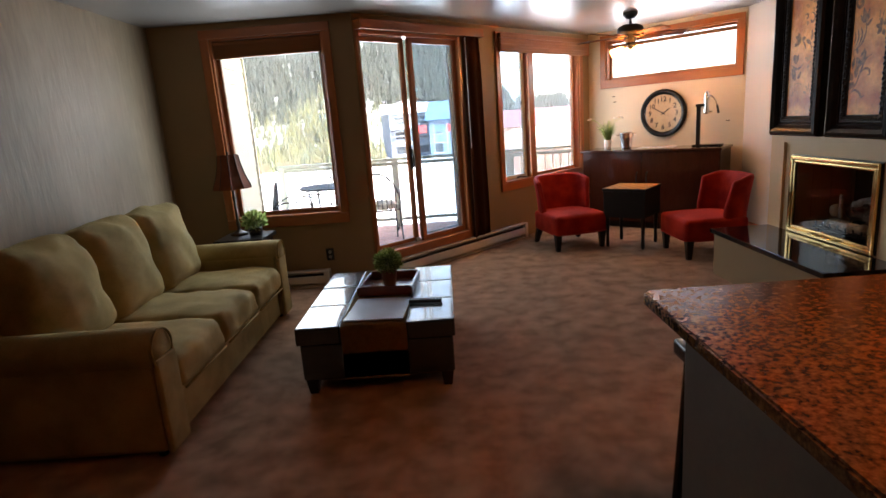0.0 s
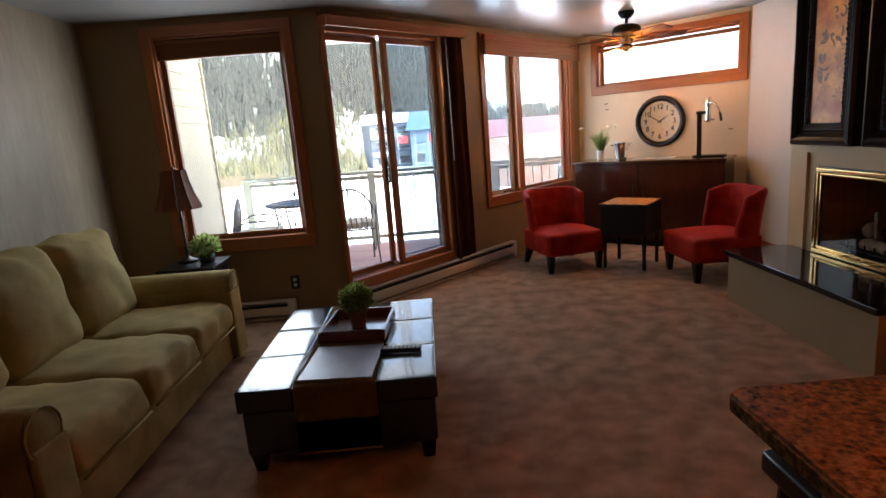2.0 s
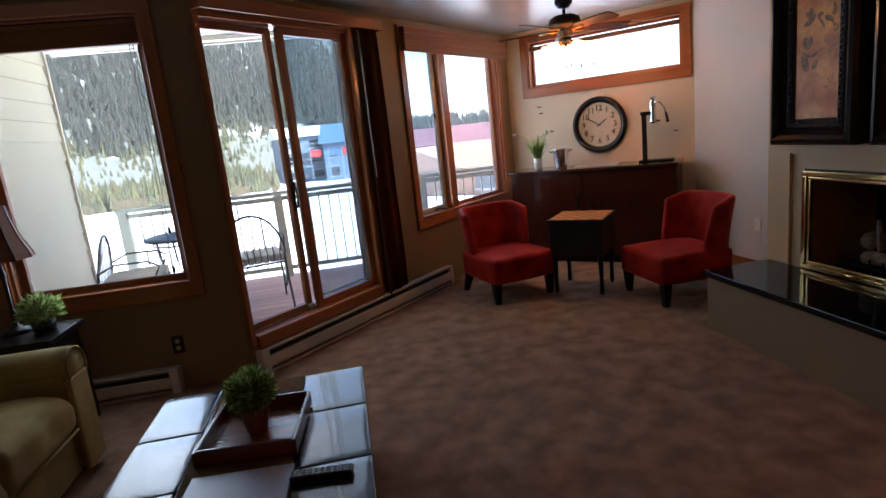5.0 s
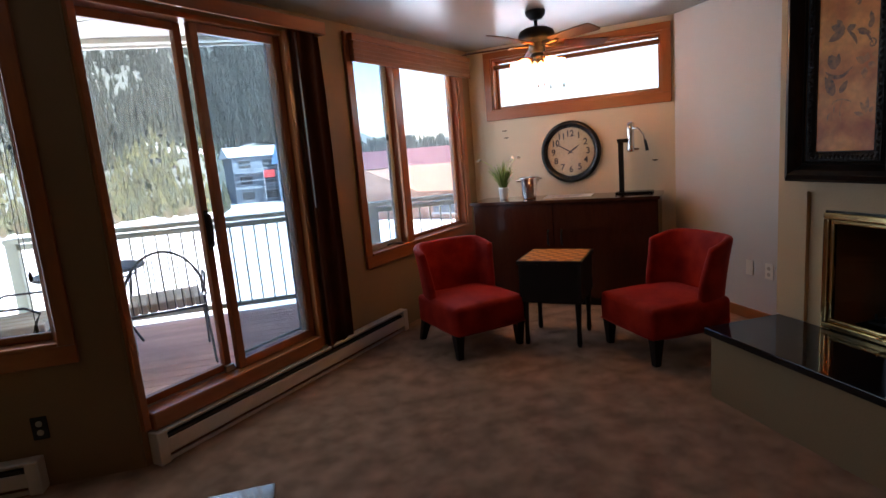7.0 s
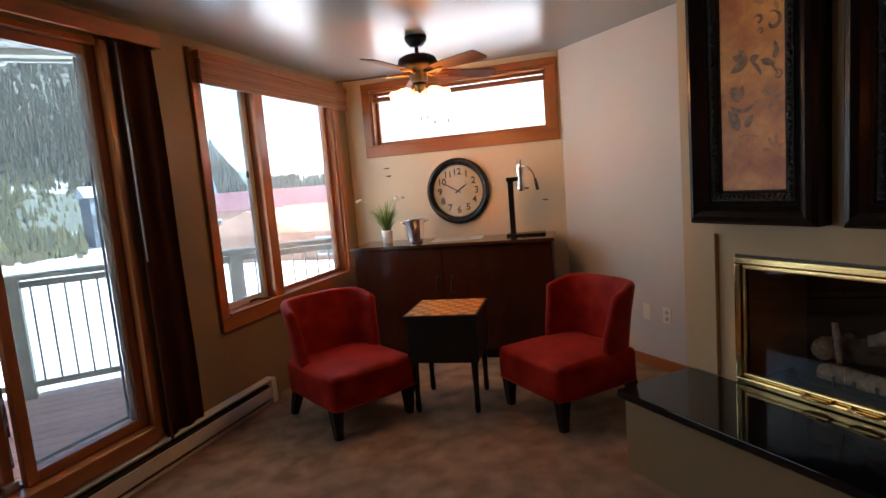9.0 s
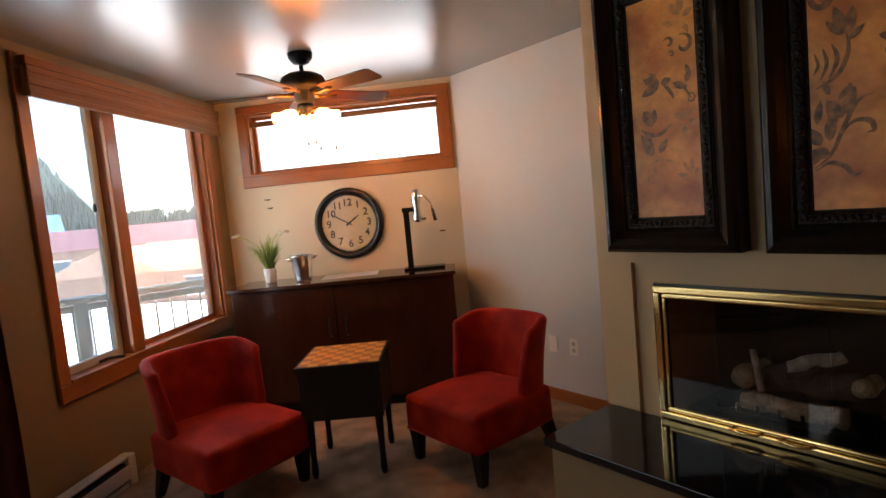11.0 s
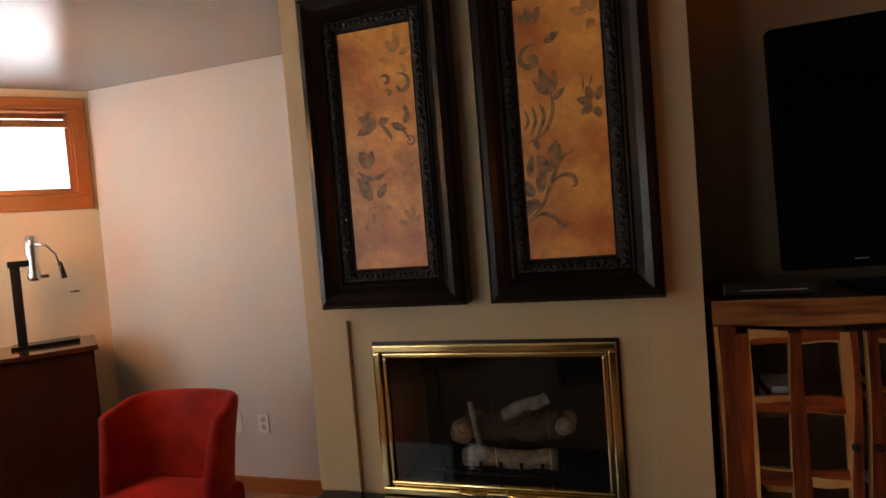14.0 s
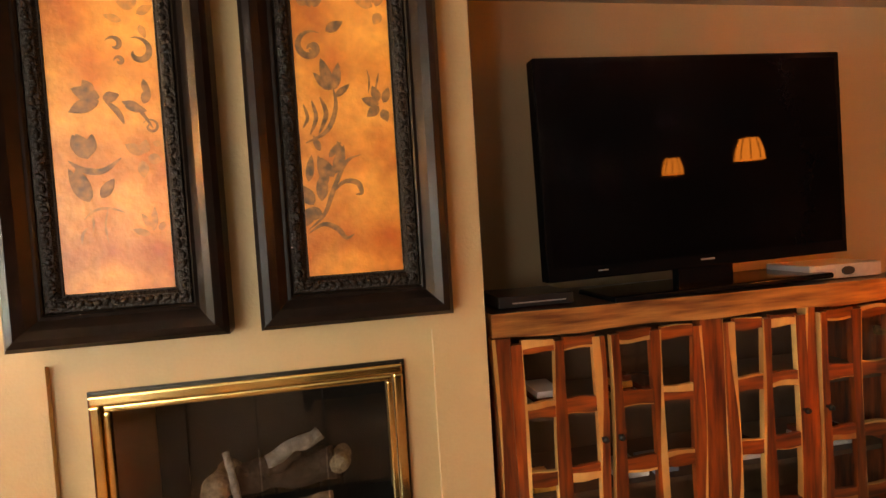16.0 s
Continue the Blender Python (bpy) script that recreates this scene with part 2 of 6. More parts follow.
for _k, _v in (("tv", 0.045), ("tvframe", 0.05), ("velvet", 0.08), ("sofa", 0.15), ("carpet", 0.1), ("mahogany", 0.2), ("legwood", 0.2), ("runner", 0.1), ("wall", 0.25), ("curtain", 0.1), ("blade", 0.15), ("blind", 0.2), ("granite", 0.35), ("frame_dark", 0.25), ("frame_carved", 0.3)):
    M[_k].node_tree.nodes["Principled BSDF"].inputs["Specular IOR Level"].default_value = _v


def let_light_through(m, col, weight):
    """Thin leaves and cloth glow softly when lit from behind."""
    n, l = m.node_tree.nodes, m.node_tree.links
    tr, mx = n.new("ShaderNodeBsdfTranslucent"), n.new("ShaderNodeMixShader")
    tr.inputs[0].default_value, mx.inputs[0].default_value = (*col, 1), weight
    l.new(n["Principled BSDF"].outputs[0], mx.inputs[1])
    l.new(tr.outputs[0], mx.inputs[2])
    l.new(mx.outputs[0], n["Material Output"].inputs[0])


let_light_through(M["grass"], (0.26, 0.36, 0.07), 0.45)
let_light_through(M["grass_pale"], (0.60, 0.66, 0.25), 0.5)
let_light_through(M["opal"], (1.0, 0.62, 0.28), 0.5)
let_light_through(M["shade"], (0.42, 0.13, 0.04), 0.28)


# ---- mesh helpers ----
def bm_box(bm, x0, y0, z0, x1, y1, z1, m=None):
    r = bmesh.ops.create_cube(bm, size=1.0)
    t = Matrix.LocRotScale(((x0 + x1) / 2, (y0 + y1) / 2, (z0 + z1) / 2), None, (x1 - x0, y1 - y0, z1 - z0))
    bmesh.ops.transform(bm, matrix=(m @ t) if m else t, verts=r["verts"])
    return r["verts"]


def link_mesh(name, bm, material, parent=None, at=None, smooth=False, label=""):
    me = bpy.data.meshes.new(name)
    bmesh.ops.recalc_face_normals(bm, faces=bm.faces)
    bm.to_mesh(me)
    bm.free()
    if smooth:
        for p in me.polygons:
            p.use_smooth = True
    for mm in material if isinstance(material, (list, tuple)) else (material,):
        me.materials.append(mm)
    ob = new(name, me)
    if parent:
        ob.parent = parent
    if at is not None:
        ob.matrix_basis = at
    if label:
        tagged(ob, label)
    return ob


def part(name, bm, material, parent, label="", smooth=False, at=None):
    return link_mesh(name, bm, material, parent, at, smooth, label)


def boxes(*rows, bevel=0.0, segs=2):
    bm = bmesh.new()
    for r in rows:
        bm_box(bm, *r)
    if bevel:
        bmesh.ops.bevel(bm, geom=bm.edges[:], offset=bevel, segments=segs, affect="EDGES", clamp_overlap=True, profile=0.6)
    return bm


def lathe(rows, n=24, bm=None, at=None, cap=True):
    """A turned shape from rows of (radius, height)."""
    bm = bm or bmesh.new()
    rings = []
    for r, z in rows:
        ring = [bm.verts.new((r * math.cos(a), r * math.sin(a), z)) for a in (2 * math.pi * k / n for k in range(n))]
        rings.append(ring)
    for a, b in zip(rings, rings[1:]):
        for k in range(n):
            bm.faces.new((a[k], a[(k + 1) % n], b[(k + 1) % n], b[k]))
    if cap:
        bm.faces.new(rings[0][::-1])
        bm.faces.new(rings[-1])
    if at:
        bmesh.ops.transform(bm, matrix=at, verts=[v for ring in rings for v in ring])
    return bm


def tube(pts, r, n=8, bm=None, closed=False):
    """A round bar along points; r may be a number or one per point."""
    bm = bm or bmesh.new()
    pts = [Vector(p) for p in pts]
    rings = []
    up = Vector((0, 0, 1))
    for k, p in enumerate(pts):
        a, b = pts[max(k - 1, 0)], pts[min(k + 1, len(pts) - 1)]
        if closed:
            a, b = pts[k - 1], pts[(k + 1) % len(pts)]
        d = (b - a).normalized()
        side = d.cross(up)
        if side.length < 1e-3:
            side = d.cross(Vector((1, 0, 0)))
        side.normalize()
        top = side.cross(d).normalized()
        rr = r[k] if isinstance(r, (list, tuple)) else r
        rings.append([bm.verts.new(p + rr * (math.cos(q) * side + math.sin(q) * top)) for q in (2 * math.pi * j / n for j in range(n))])
    pairs = list(zip(rings, rings[1:])) + ([(rings[-1], rings[0])] if closed else [])
    for a, b in pairs:
        for j in range(n):
            bm.faces.new((a[j], a[(j + 1) % n], b[(j + 1) % n], b[j]))
    if not closed:
        bm.faces.new(rings[0][::-1])
        bm.faces.new(rings[-1])
    return bm


def empty(name, m, label, category, group="", kind=""):
    e = new(name)
    e.empty_display_size = 0.1
    e.matrix_basis = m
    return tagged(e, label, category, group, kind)


def wall(name, m, length, height, thick, holes, material, label):
    """A wall with real openings: u along, v outward, z up, in the pose m."""
    us = sorted({0, length, *[h[0] for h in holes], *[h[1] for h in holes]})
    zs = sorted({-0.15, height + 0.1, *[h[2] for h in holes], *[h[3] for h in holes]})
    solid = lambda a, b: 0 <= a < len(us) - 1 and 0 <= b < len(zs) - 1 and not any(
        h[0] - 1e-6 <= us[a] and us[a + 1] <= h[1] + 1e-6 and h[2] - 1e-6 <= zs[b] and zs[b + 1] <= h[3] + 1e-6 for h in holes)
    bm = bmesh.new()
    q = lambda *p: bm.faces.new([bm.verts.new(c) for c in p])
    for a in range(len(us) - 1):
        for b in range(len(zs) - 1):
            if not solid(a, b):
                continue
            u0, u1, z0, z1 = us[a], us[a + 1], zs[b], zs[b + 1]
            q((u0, 0, z0), (u1, 0, z0), (u1, 0, z1), (u0, 0, z1))
            q((u0, thick, z0), (u0, thick, z1), (u1, thick, z1), (u1, thick, z0))
            if not solid(a - 1, b):
                q((u0, 0, z0), (u0, 0, z1), (u0, thick, z1), (u0, thick, z0))
            if not solid(a + 1, b):
                q((u1, 0, z0), (u1, thick, z0), (u1, thick, z1), (u1, 0, z1))
            if not solid(a, b - 1):
                q((u0, 0, z0), (u0, thick, z0), (u1, thick, z0), (u1, 0, z0))
            if not solid(a, b + 1):
                q((u0, 0, z1), (u1, 0, z1), (u1, thick, z1), (u0, thick, z1))
    bmesh.ops.remove_doubles(bm, verts=bm.verts[:], dist=1e-5)
    return tagged(link_mesh(name, bm, material, at=m), label, "wall", kind="structure")


# ---- the shell ----
CEIL = 2.42
R2 = math.sqrt(0.5)
sn = lambda s, n: ((s - n) * R2, (s + n) * R2)   # along and across the glazed wall
DOOR_N, CLER_S, WIN_Y, EAST_X, WEST_X, SOUTH_Y = 4.13, 7.10, 5.22, 3.49, -2.43, -5.5
S0 = 3.236
M_WIN = pose(WEST_X, WIN_Y, 0)
M_DOOR = pose(*sn(S0, DOOR_N), 0, rz=45)
M_CLER = pose(*sn(CLER_S, DOOR_N), 0, rz=-45)
XC, YC = sn(CLER_S, DOOR_N)
END_Y = YC - (EAST_X - XC)
W1 = (0.53, 1.52, 0.69, 2.29)          # picture window opening (u0, u1, z0, z1)
DR = (0.03, 1.305, 0.25, 2.27)          # sliding door
W2 = (1.98, 3.61, 0.69, 2.29)          # casement pair
CL = (0.26, 1.87, 1.80, 2.31)          # high window
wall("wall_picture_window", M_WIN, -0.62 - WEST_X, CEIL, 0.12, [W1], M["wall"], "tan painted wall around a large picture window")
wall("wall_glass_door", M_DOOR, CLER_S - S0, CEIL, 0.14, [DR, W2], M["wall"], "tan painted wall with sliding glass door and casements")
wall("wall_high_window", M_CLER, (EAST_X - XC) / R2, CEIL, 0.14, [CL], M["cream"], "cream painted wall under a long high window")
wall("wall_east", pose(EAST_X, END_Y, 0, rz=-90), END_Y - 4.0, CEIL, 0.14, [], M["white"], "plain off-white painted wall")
# East wall continued, its colour lowered to paint the alcove's shade.
wall("wall_television", pose(EAST_X, 4.0, 0, rz=-90), 4.0 - SOUTH_Y, CEIL, 0.14, [], M["tan"], "plain wall behind the television, in tan darkened for the alcove shade")
wall("wall_west", pose(WEST_X, SOUTH_Y, 0, rz=90), WIN_Y - SOUTH_Y, CEIL, 0.14, [], M["faux"], "tan textured painted wall behind the sofa")
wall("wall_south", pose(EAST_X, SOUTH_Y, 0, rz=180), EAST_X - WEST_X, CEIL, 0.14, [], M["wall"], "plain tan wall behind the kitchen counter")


def slab(name, z0, z1, material, label, category):
    ring = [(WEST_X, SOUTH_Y), (EAST_X, SOUTH_Y), (EAST_X, END_Y), (XC, YC), sn(S0, DOOR_N), (WEST_X, WIN_Y)]
    bm = bmesh.new()
    lo, hi = [bm.verts.new((x, y, z0)) for x, y in ring], [bm.verts.new((x, y, z1)) for x, y in ring]
    bm.faces.new(lo[::-1])
    bm.faces.new(hi)
    for k in range(len(ring)):
        bm.faces.new((lo[k], lo[(k + 1) % 6], hi[(k + 1) % 6], hi[k]))
    return tagged(link_mesh(name, bm, material), label, category, kind="structure")


slab("floor", -0.2, 0.0, M["carpet"], "brown mottled cut-pile carpet floor", "floor")
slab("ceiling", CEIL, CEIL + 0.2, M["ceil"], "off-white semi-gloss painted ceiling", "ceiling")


def boxpart(name, parent, material, x0, y0, z0, x1, y1, z1, bevel=0.003, label=""):
    return part(name, boxes((x0, y0, z0, x1, y1, z1), bevel=bevel, segs=1), material, parent, label)


def pane(parent, u0, u1, z0, z1, v, material, label=""):
    p = boxpart("pane", parent, material, u0, v, z0, u1, v + 0.006, z1, 0, label)
    p.visible_shadow = False
    return p


def casing(e, h, side=0.075, top=0.075, bottom=0.09, proud=0.022, sides=(1, 1)):
    """Cedar boards round an opening, and the liners in its depth."""
    u0, u1, z0, z1 = h
    if sides[0]:
        boxpart("side_casing", e, M["cedar"], u0 - side, -proud, z0, u0, -0.001, z1)
    if sides[1]:
        boxpart("side_casing", e, M["cedar"], u1, -proud, z0, u1 + side, -0.001, z1)
    a, b = u0 - side * sides[0], u1 + side * sides[1]
    boxpart("head_casing", e, M["cedar_h"], a, -proud - 0.002, z1, b, -0.001, z1 + top)
    boxpart("apron", e, M["cedar_h"], a, -proud - 0.002, z0 - bottom, b, -0.001, z0)
    boxpart("jamb", e, M["cedar"], u0, -0.001, z0 + 0.018, u0 + 0.018, 0.13, z1 - 0.018)
    boxpart("jamb", e, M["cedar"], u1 - 0.018, -0.001, z0 + 0.018, u1, 0.13, z1 - 0.018)
    boxpart("head", e, M["cedar_h"], u0, -0.001, z1 - 0.018, u1, 0.13, z1)
    boxpart("window_sill", e, M["cedar_h"], u0, -0.03, z0, u1, 0.13, z0 + 0.018)


def sash(e, u0, u1, z0, z1, v, w, material, glass, depth=0.035, name="sash"):
    boxpart(name + "_stile", e, M["cedar"] if material is None else material, u0, v, z0, u0 + w, v + depth, z1)
    boxpart(name + "_stile", e, M["cedar"] if material is None else material, u1 - w, v, z0, u1, v + depth, z1)
    boxpart(name + "_rail", e, M["cedar_h"] if material is None else material, u0 + w, v + 0.001, z0, u1 - w, v + depth - 0.001, z0 + w)
    boxpart(name + "_rail", e, M["cedar_h"] if material is None else material, u0 + w, v + 0.001, z1 - w, u1 - w, v + depth - 0.001, z1)
    pane(e, u0 + w, u1 - w, z0 + w, z1 - w, v + depth / 2, glass)


# ---- windows and the sliding door ----
window_light("daylight_picture_window", M_WIN, W1[0] + 0.06, W1[1] - 0.06, W1[2] + 0.06, 2.12, 2.5)
window_light("daylight_patio_door", M_DOOR, DR[0] + 0.06, DR[1] - 0.06, DR[2] + 0.10, DR[3] - 0.06, 1.2)
window_light("daylight_casements", M_DOOR, W2[0] + 0.06, W2[1] - 0.06, W2[2] + 0.06, 2.12, 1.8)
win1 = empty("window_1", M_WIN, "cedar-framed fixed picture window with raised blind", "window", kind="structure")
casing(win1, W1)
sash(win1, W1[0] + 0.018, W1[1] - 0.018, W1[2] + 0.018, W1[3] - 0.018, 0.07, 0.035, None, M["glass"])

win2 = empty("window_2", M_DOOR, "cedar-framed casement pair with crank handle", "window", kind="structure")
casing(win2, W2)
boxpart("mullion", win2, M["cedar"], 2.50, -0.012, W2[2] + 0.018, 2.60, 0.12, W2[3] - 0.018)
sash(win2, W2[0] + 0.018, 2.50, W2[2] + 0.018, W2[3] - 0.018, 0.06, 0.045, M["vinyl"], M["glass_cool"])
sash(win2, 2.60, W2[1] - 0.018, W2[2] + 0.018, W2[3] - 0.018, 0.06, 0.03, None, M["glass"])
part("crank_handle", tube([(2.28, 0.055, 0.72), (2.30, 0.01, 0.735), (2.36, 0.0, 0.725), (2.42, 0.0, 0.715)], 0.008), M["bronze"], win2, "small bronze crank handle", True)

win3 = empty("window_3", M_CLER, "long narrow high window framed in cedar", "window", kind="structure")
casing(win3, CL, top=0.06)
sash(win3, CL[0] + 0.018, CL[1] - 0.018, CL[2] + 0.018, CL[3] - 0.018, 0.07, 0.028, None, M["glass"])

door = empty("door_1", M_DOOR, "cedar sliding glass patio door standing slightly open", "door", kind="structure")
d0, d1, dz0, dz1 = DR
boxpart("jamb", door, M["cedar"], d0 - 0.025, -0.03, dz0 - 0.06, d0 + 0.012, 0.139, dz1 + 0.01)
boxpart("jamb", door, M["cedar"], d1 - 0.012, -0.03, dz0 - 0.06, d1 + 0.03, 0.139, dz1 + 0.01)
boxpart("head", door, M["cedar_h"], d0 + 0.02, -0.02, dz1 - 0.02, d1 - 0.02, 0.138, dz1 + 0.01)
boxpart("threshold", door, M["cedar_h"], d0 + 0.02, -0.05, dz0 - 0.07, d1 - 0.02, 0.138, dz0 + 0.02, 0.006)
boxpart("track", door, M["alu"], d0 + 0.03, 0.06, dz0 + 0.02, d1 - 0.03, 0.066, dz0 + 0.032, 0, "aluminium floor track")
sash(door, 0.043, 0.635, dz0 + 0.022, dz1 - 0.022, 0.072, 0.045, None, M["glass"], 0.04, "sliding_panel")
sash(door, 0.648, d1 - 0.013, dz0 + 0.022, dz1 - 0.022, 0.015, 0.05, None, M["glass_screen"], 0.04, "fixed_panel")
part("screen_frame", boxes((0.70, 0.118, dz0 + 0.06, 0.712, 0.124, dz1 - 0.06), (d1 - 0.045, 0.118, dz0 + 0.06, d1 - 0.03, 0.124, dz1 - 0.06), (0.70, 0.118, dz0 + 0.06, d1 - 0.03, 0.124, dz0 + 0.075)), M["alu"], door, "grey aluminium screen frame")
part("door_handle", tube([(0.612, 0.07, 1.02), (0.612, 0.035, 1.03), (0.612, 0.03, 1.10), (0.612, 0.035, 1.20), (0.612, 0.07, 1.21)], 0.009), M["bronze"], door, "dark bronze pull handle", True)
part("lock_plate", boxes((0.60, 0.064, 1.0, 0.628, 0.072, 1.23), bevel=0.003), M["bronze"], door)
part("foot_bolt", boxes((0.575, 0.045, dz0 + 0.021, 0.635, 0.071, dz0 + 0.06), bevel=0.006), M["alu"], door, "small metal foot bolt")

# cornice board over the door, and the curtain stacked at its side
cornice = empty("cornice", M_DOOR, "cedar cornice board above the patio door", "cornice")
boxpart("front_board", cornice, M["cedar_h"], 0.0, -0.12, 2.275, 1.60, -0.10, 2.355)
boxpart("top_board", cornice, M["cedar_h"], 0.0, -0.10, 2.335, 1.60, -0.001, 2.355)
boxpart("end_board", cornice, M["cedar"], 1.58, -0.10, 2.275, 1.60, -0.001, 2.335)
boxpart("end_board", cornice, M["cedar"], 0.0, -0.10, 2.275, 0.02, -0.001, 2.335)


def pleats(u0, u1, z0, z1, v, deep, waves, flare=0.02):
    bm = bmesh.new()
    nu, nz = waves * 8, 14
    rows = []
    for j in range(nz + 1):
        f = j / nz
        row = []
        for k in range(nu + 1):
            g = k / nu
            u = u0 + (u1 - u0) * g + flare * (1 - f) * (g - 0.3) + 0.006 * math.sin(9 * f + g * 7)
            row.append(bm.verts.new((u, v - deep * (0.5 + 0.5 * math.sin(2 * math.pi * waves * g + 0.5 * math.sin(3 * f))) - 0.004 * math.sin(5 * f), z0 + (z1 - z0) * f)))
        rows.append(row)
    for a, b in zip(rows, rows[1:]):
        for k in range(nu):
            bm.faces.new((a[k], a[k + 1], b[k + 1], b[k]))
    bmesh.ops.solidify(bm, geom=bm.faces[:], thickness=0.004)
    return bm


curtain = empty("curtain", M_DOOR, "rust-brown curtain drawn aside by the patio door", "curtain")
part("cloth", pleats(1.345, 1.60, 0.17, 2.31, -0.035, 0.026, 2), M["curtain"], curtain, smooth=True)
boxpart("lead_slat", curtain, M["curtain"], 1.325, -0.095, 0.17, 1.345, -0.085, 2.31)
part("wand", tube([(1.33, -0.1, 1.15), (1.325, -0.1, 2.26)], 0.005), M["alu"], curtain, "thin pale plastic wand", True)


def slat_blind(name, m, u0, u1, z0, z1, v, n, label, tilt=0.012):
    e = empty(name, m, label, "blind")
    boxpart("head_rail", e, M["blind"], u0, v - 0.05, z1 - 0.03, u1, v, z1)
    for k in range(n):
        z = z0 + 0.012 + (z1 - 0.04 - z0 - 0.012) * k / max(1, n - 1)
        bm = boxes((u0 + 0.004, v - 0.046, z, u1 - 0.004, v - 0.002, z + 0.003))
        part("slat", bm, M["blind"], e)
    boxpart("bottom_rail", e, M["blind"], u0 + 0.002, v - 0.048, z0 - 0.008, u1 - 0.002, v, z0 + 0.008)
    return e


b1 = slat_blind("blind", M_WIN, W1[0] + 0.02, W1[1] - 0.02, 2.135, 2.265, 0.062, 9, "raised wooden slat blind at the window head")
boxpart("gathered_fold", b1, M["blind"], W1[0] + 0.025, 0.02, 2.135, W1[1] - 0.025, 0.056, 2.24)
for uu, zz in ((1.435, 0.80), (1.455, 1.05)):
    part("cord", tube([(uu - 0.01, 0.04, zz), (uu, 0.04, 2.14)], 0.002, 5), M["lampmetal"], b1)
    part("cord_pull", lathe([(0.004, 0), (0.010, 0.01), (0.008, 0.035), (0.003, 0.045)], 10, at=pose(uu - 0.01, 0.04, zz - 0.045)), M["bronze"], b1, smooth=True)
b2 = slat_blind("blind", M_CLER, CL[0] + 0.02, CL[1] - 0.02, 2.215, 2.245, 0.062, 2, "raised narrow wooden blind in the high window")
roman = empty("blind", M_DOOR, "raised wooden roll blind with cornice over the casements", "blind")
boxpart("head_board", roman, M["blind"], W2[0] - 0.05, -0.075, 2.30, W2[1] + 0.17, -0.023, 2.345)
for k in range(5):
    z = 2.145 + 0.03 * k
    boxpart("slat", roman, M["blind"], W2[0] - 0.045, -0.072 + 0.004 * (k % 2), z, W2[1] + 0.165, -0.060 + 0.004 * (k % 2), z + 0.034, 0.005)
boxpart("back_fold", roman, M["blind"], W2[0] - 0.045, -0.056, 2.15, W2[1] + 0.165, -0.03, 2.30)
for uu, zz in ((W2[0] + 0.33, 1.62),):
    cord = part("cord", tube([(uu, -0.03, zz), (uu, -0.03, 2.15)], 0.0022, 5), M["string"], roman)
    part("cord_pull", lathe([(0.004, 0), (0.011, 0.01), (0.009, 0.04), (0.003, 0.05)], 10, at=pose(uu, -0.03, zz - 0.05)), M["bronze"], roman, smooth=True)
for uu in (0.86, 0.99):
    part("cord", tube([(uu, 0.03, 1.99), (uu, 0.03, 2.215)], 0.0022, 5), M["string"], b2)
    part("cord_pull", lathe([(0.004, 0), (0.011, 0.01), (0.009, 0.035), (0.003, 0.04)], 10, at=pose(uu, 0.03, 1.95)), M["string"], b2, smooth=True)


def heater(name, m, u0, u1, h, label):
    e = empty(name, m, label, "heater")
    boxpart("back_plate", e, M["heater"], u0, -0.012, 0.012, u1, -0.001, h)
    boxpart("top_cap", e, M["heater"], u0, -0.07, h - 0.014, u1, -0.012, h, 0.004)
    boxpart("front_panel", e, M["heater"], u0, -0.075, 0.045, u1, -0.066, h - 0.05, 0.003)
    boxpart("element", e, M["heater_dark"], u0 + 0.02, -0.055, 0.05, u1 - 0.02, -0.02, h - 0.04)
    boxpart("foot_strip", e, M["heater"], u0, -0.06, 0.0, u1, -0.05, 0.022)
    for a in (u0, u1 - 0.06):
        boxpart("end_cap", e, M["heater"], a, -0.078, 0.0, a + 0.06, -0.001, h + 0.002, 0.005)
    return e


heater("baseboard_heater", M_DOOR, 0.03, 2.29, 0.175, "long beige electric baseboard heater under the patio door")
heater("baseboard_heater", M_WIN, 0.05, 1.36, 0.165, "beige electric baseboard heater under the picture window")

for name, m, a, b in (("baseboard_east", pose(EAST_X, END_Y, 0, rz=-90), 0.0, 1.78), ("baseboard_cler", M_CLER, 0.0, 1.96)):
    tagged(link_mesh(name, boxes((a + 0.012, -0.014, 0.0, b, -0.001, 0.085), bevel=0.003), M["cedar_h"], at=m), "reddish cedar baseboard along the wall", "baseboard", kind="structure")


def wall_plate(name, m, label, material, holes=True):
    e = empty(name, m, label, "outlet")
    part("plate", boxes((-0.035, -0.007, -0.057, 0.035, -0.001, 0.057), bevel=0.003), material, e)
    if holes:
        for z in (-0.022, 0.022):
            part("socket", lathe([(0.015, 0), (0.015, 0.003)], 14, at=pose(0, -0.007, z, 90)), M["socket"], e)
    return e


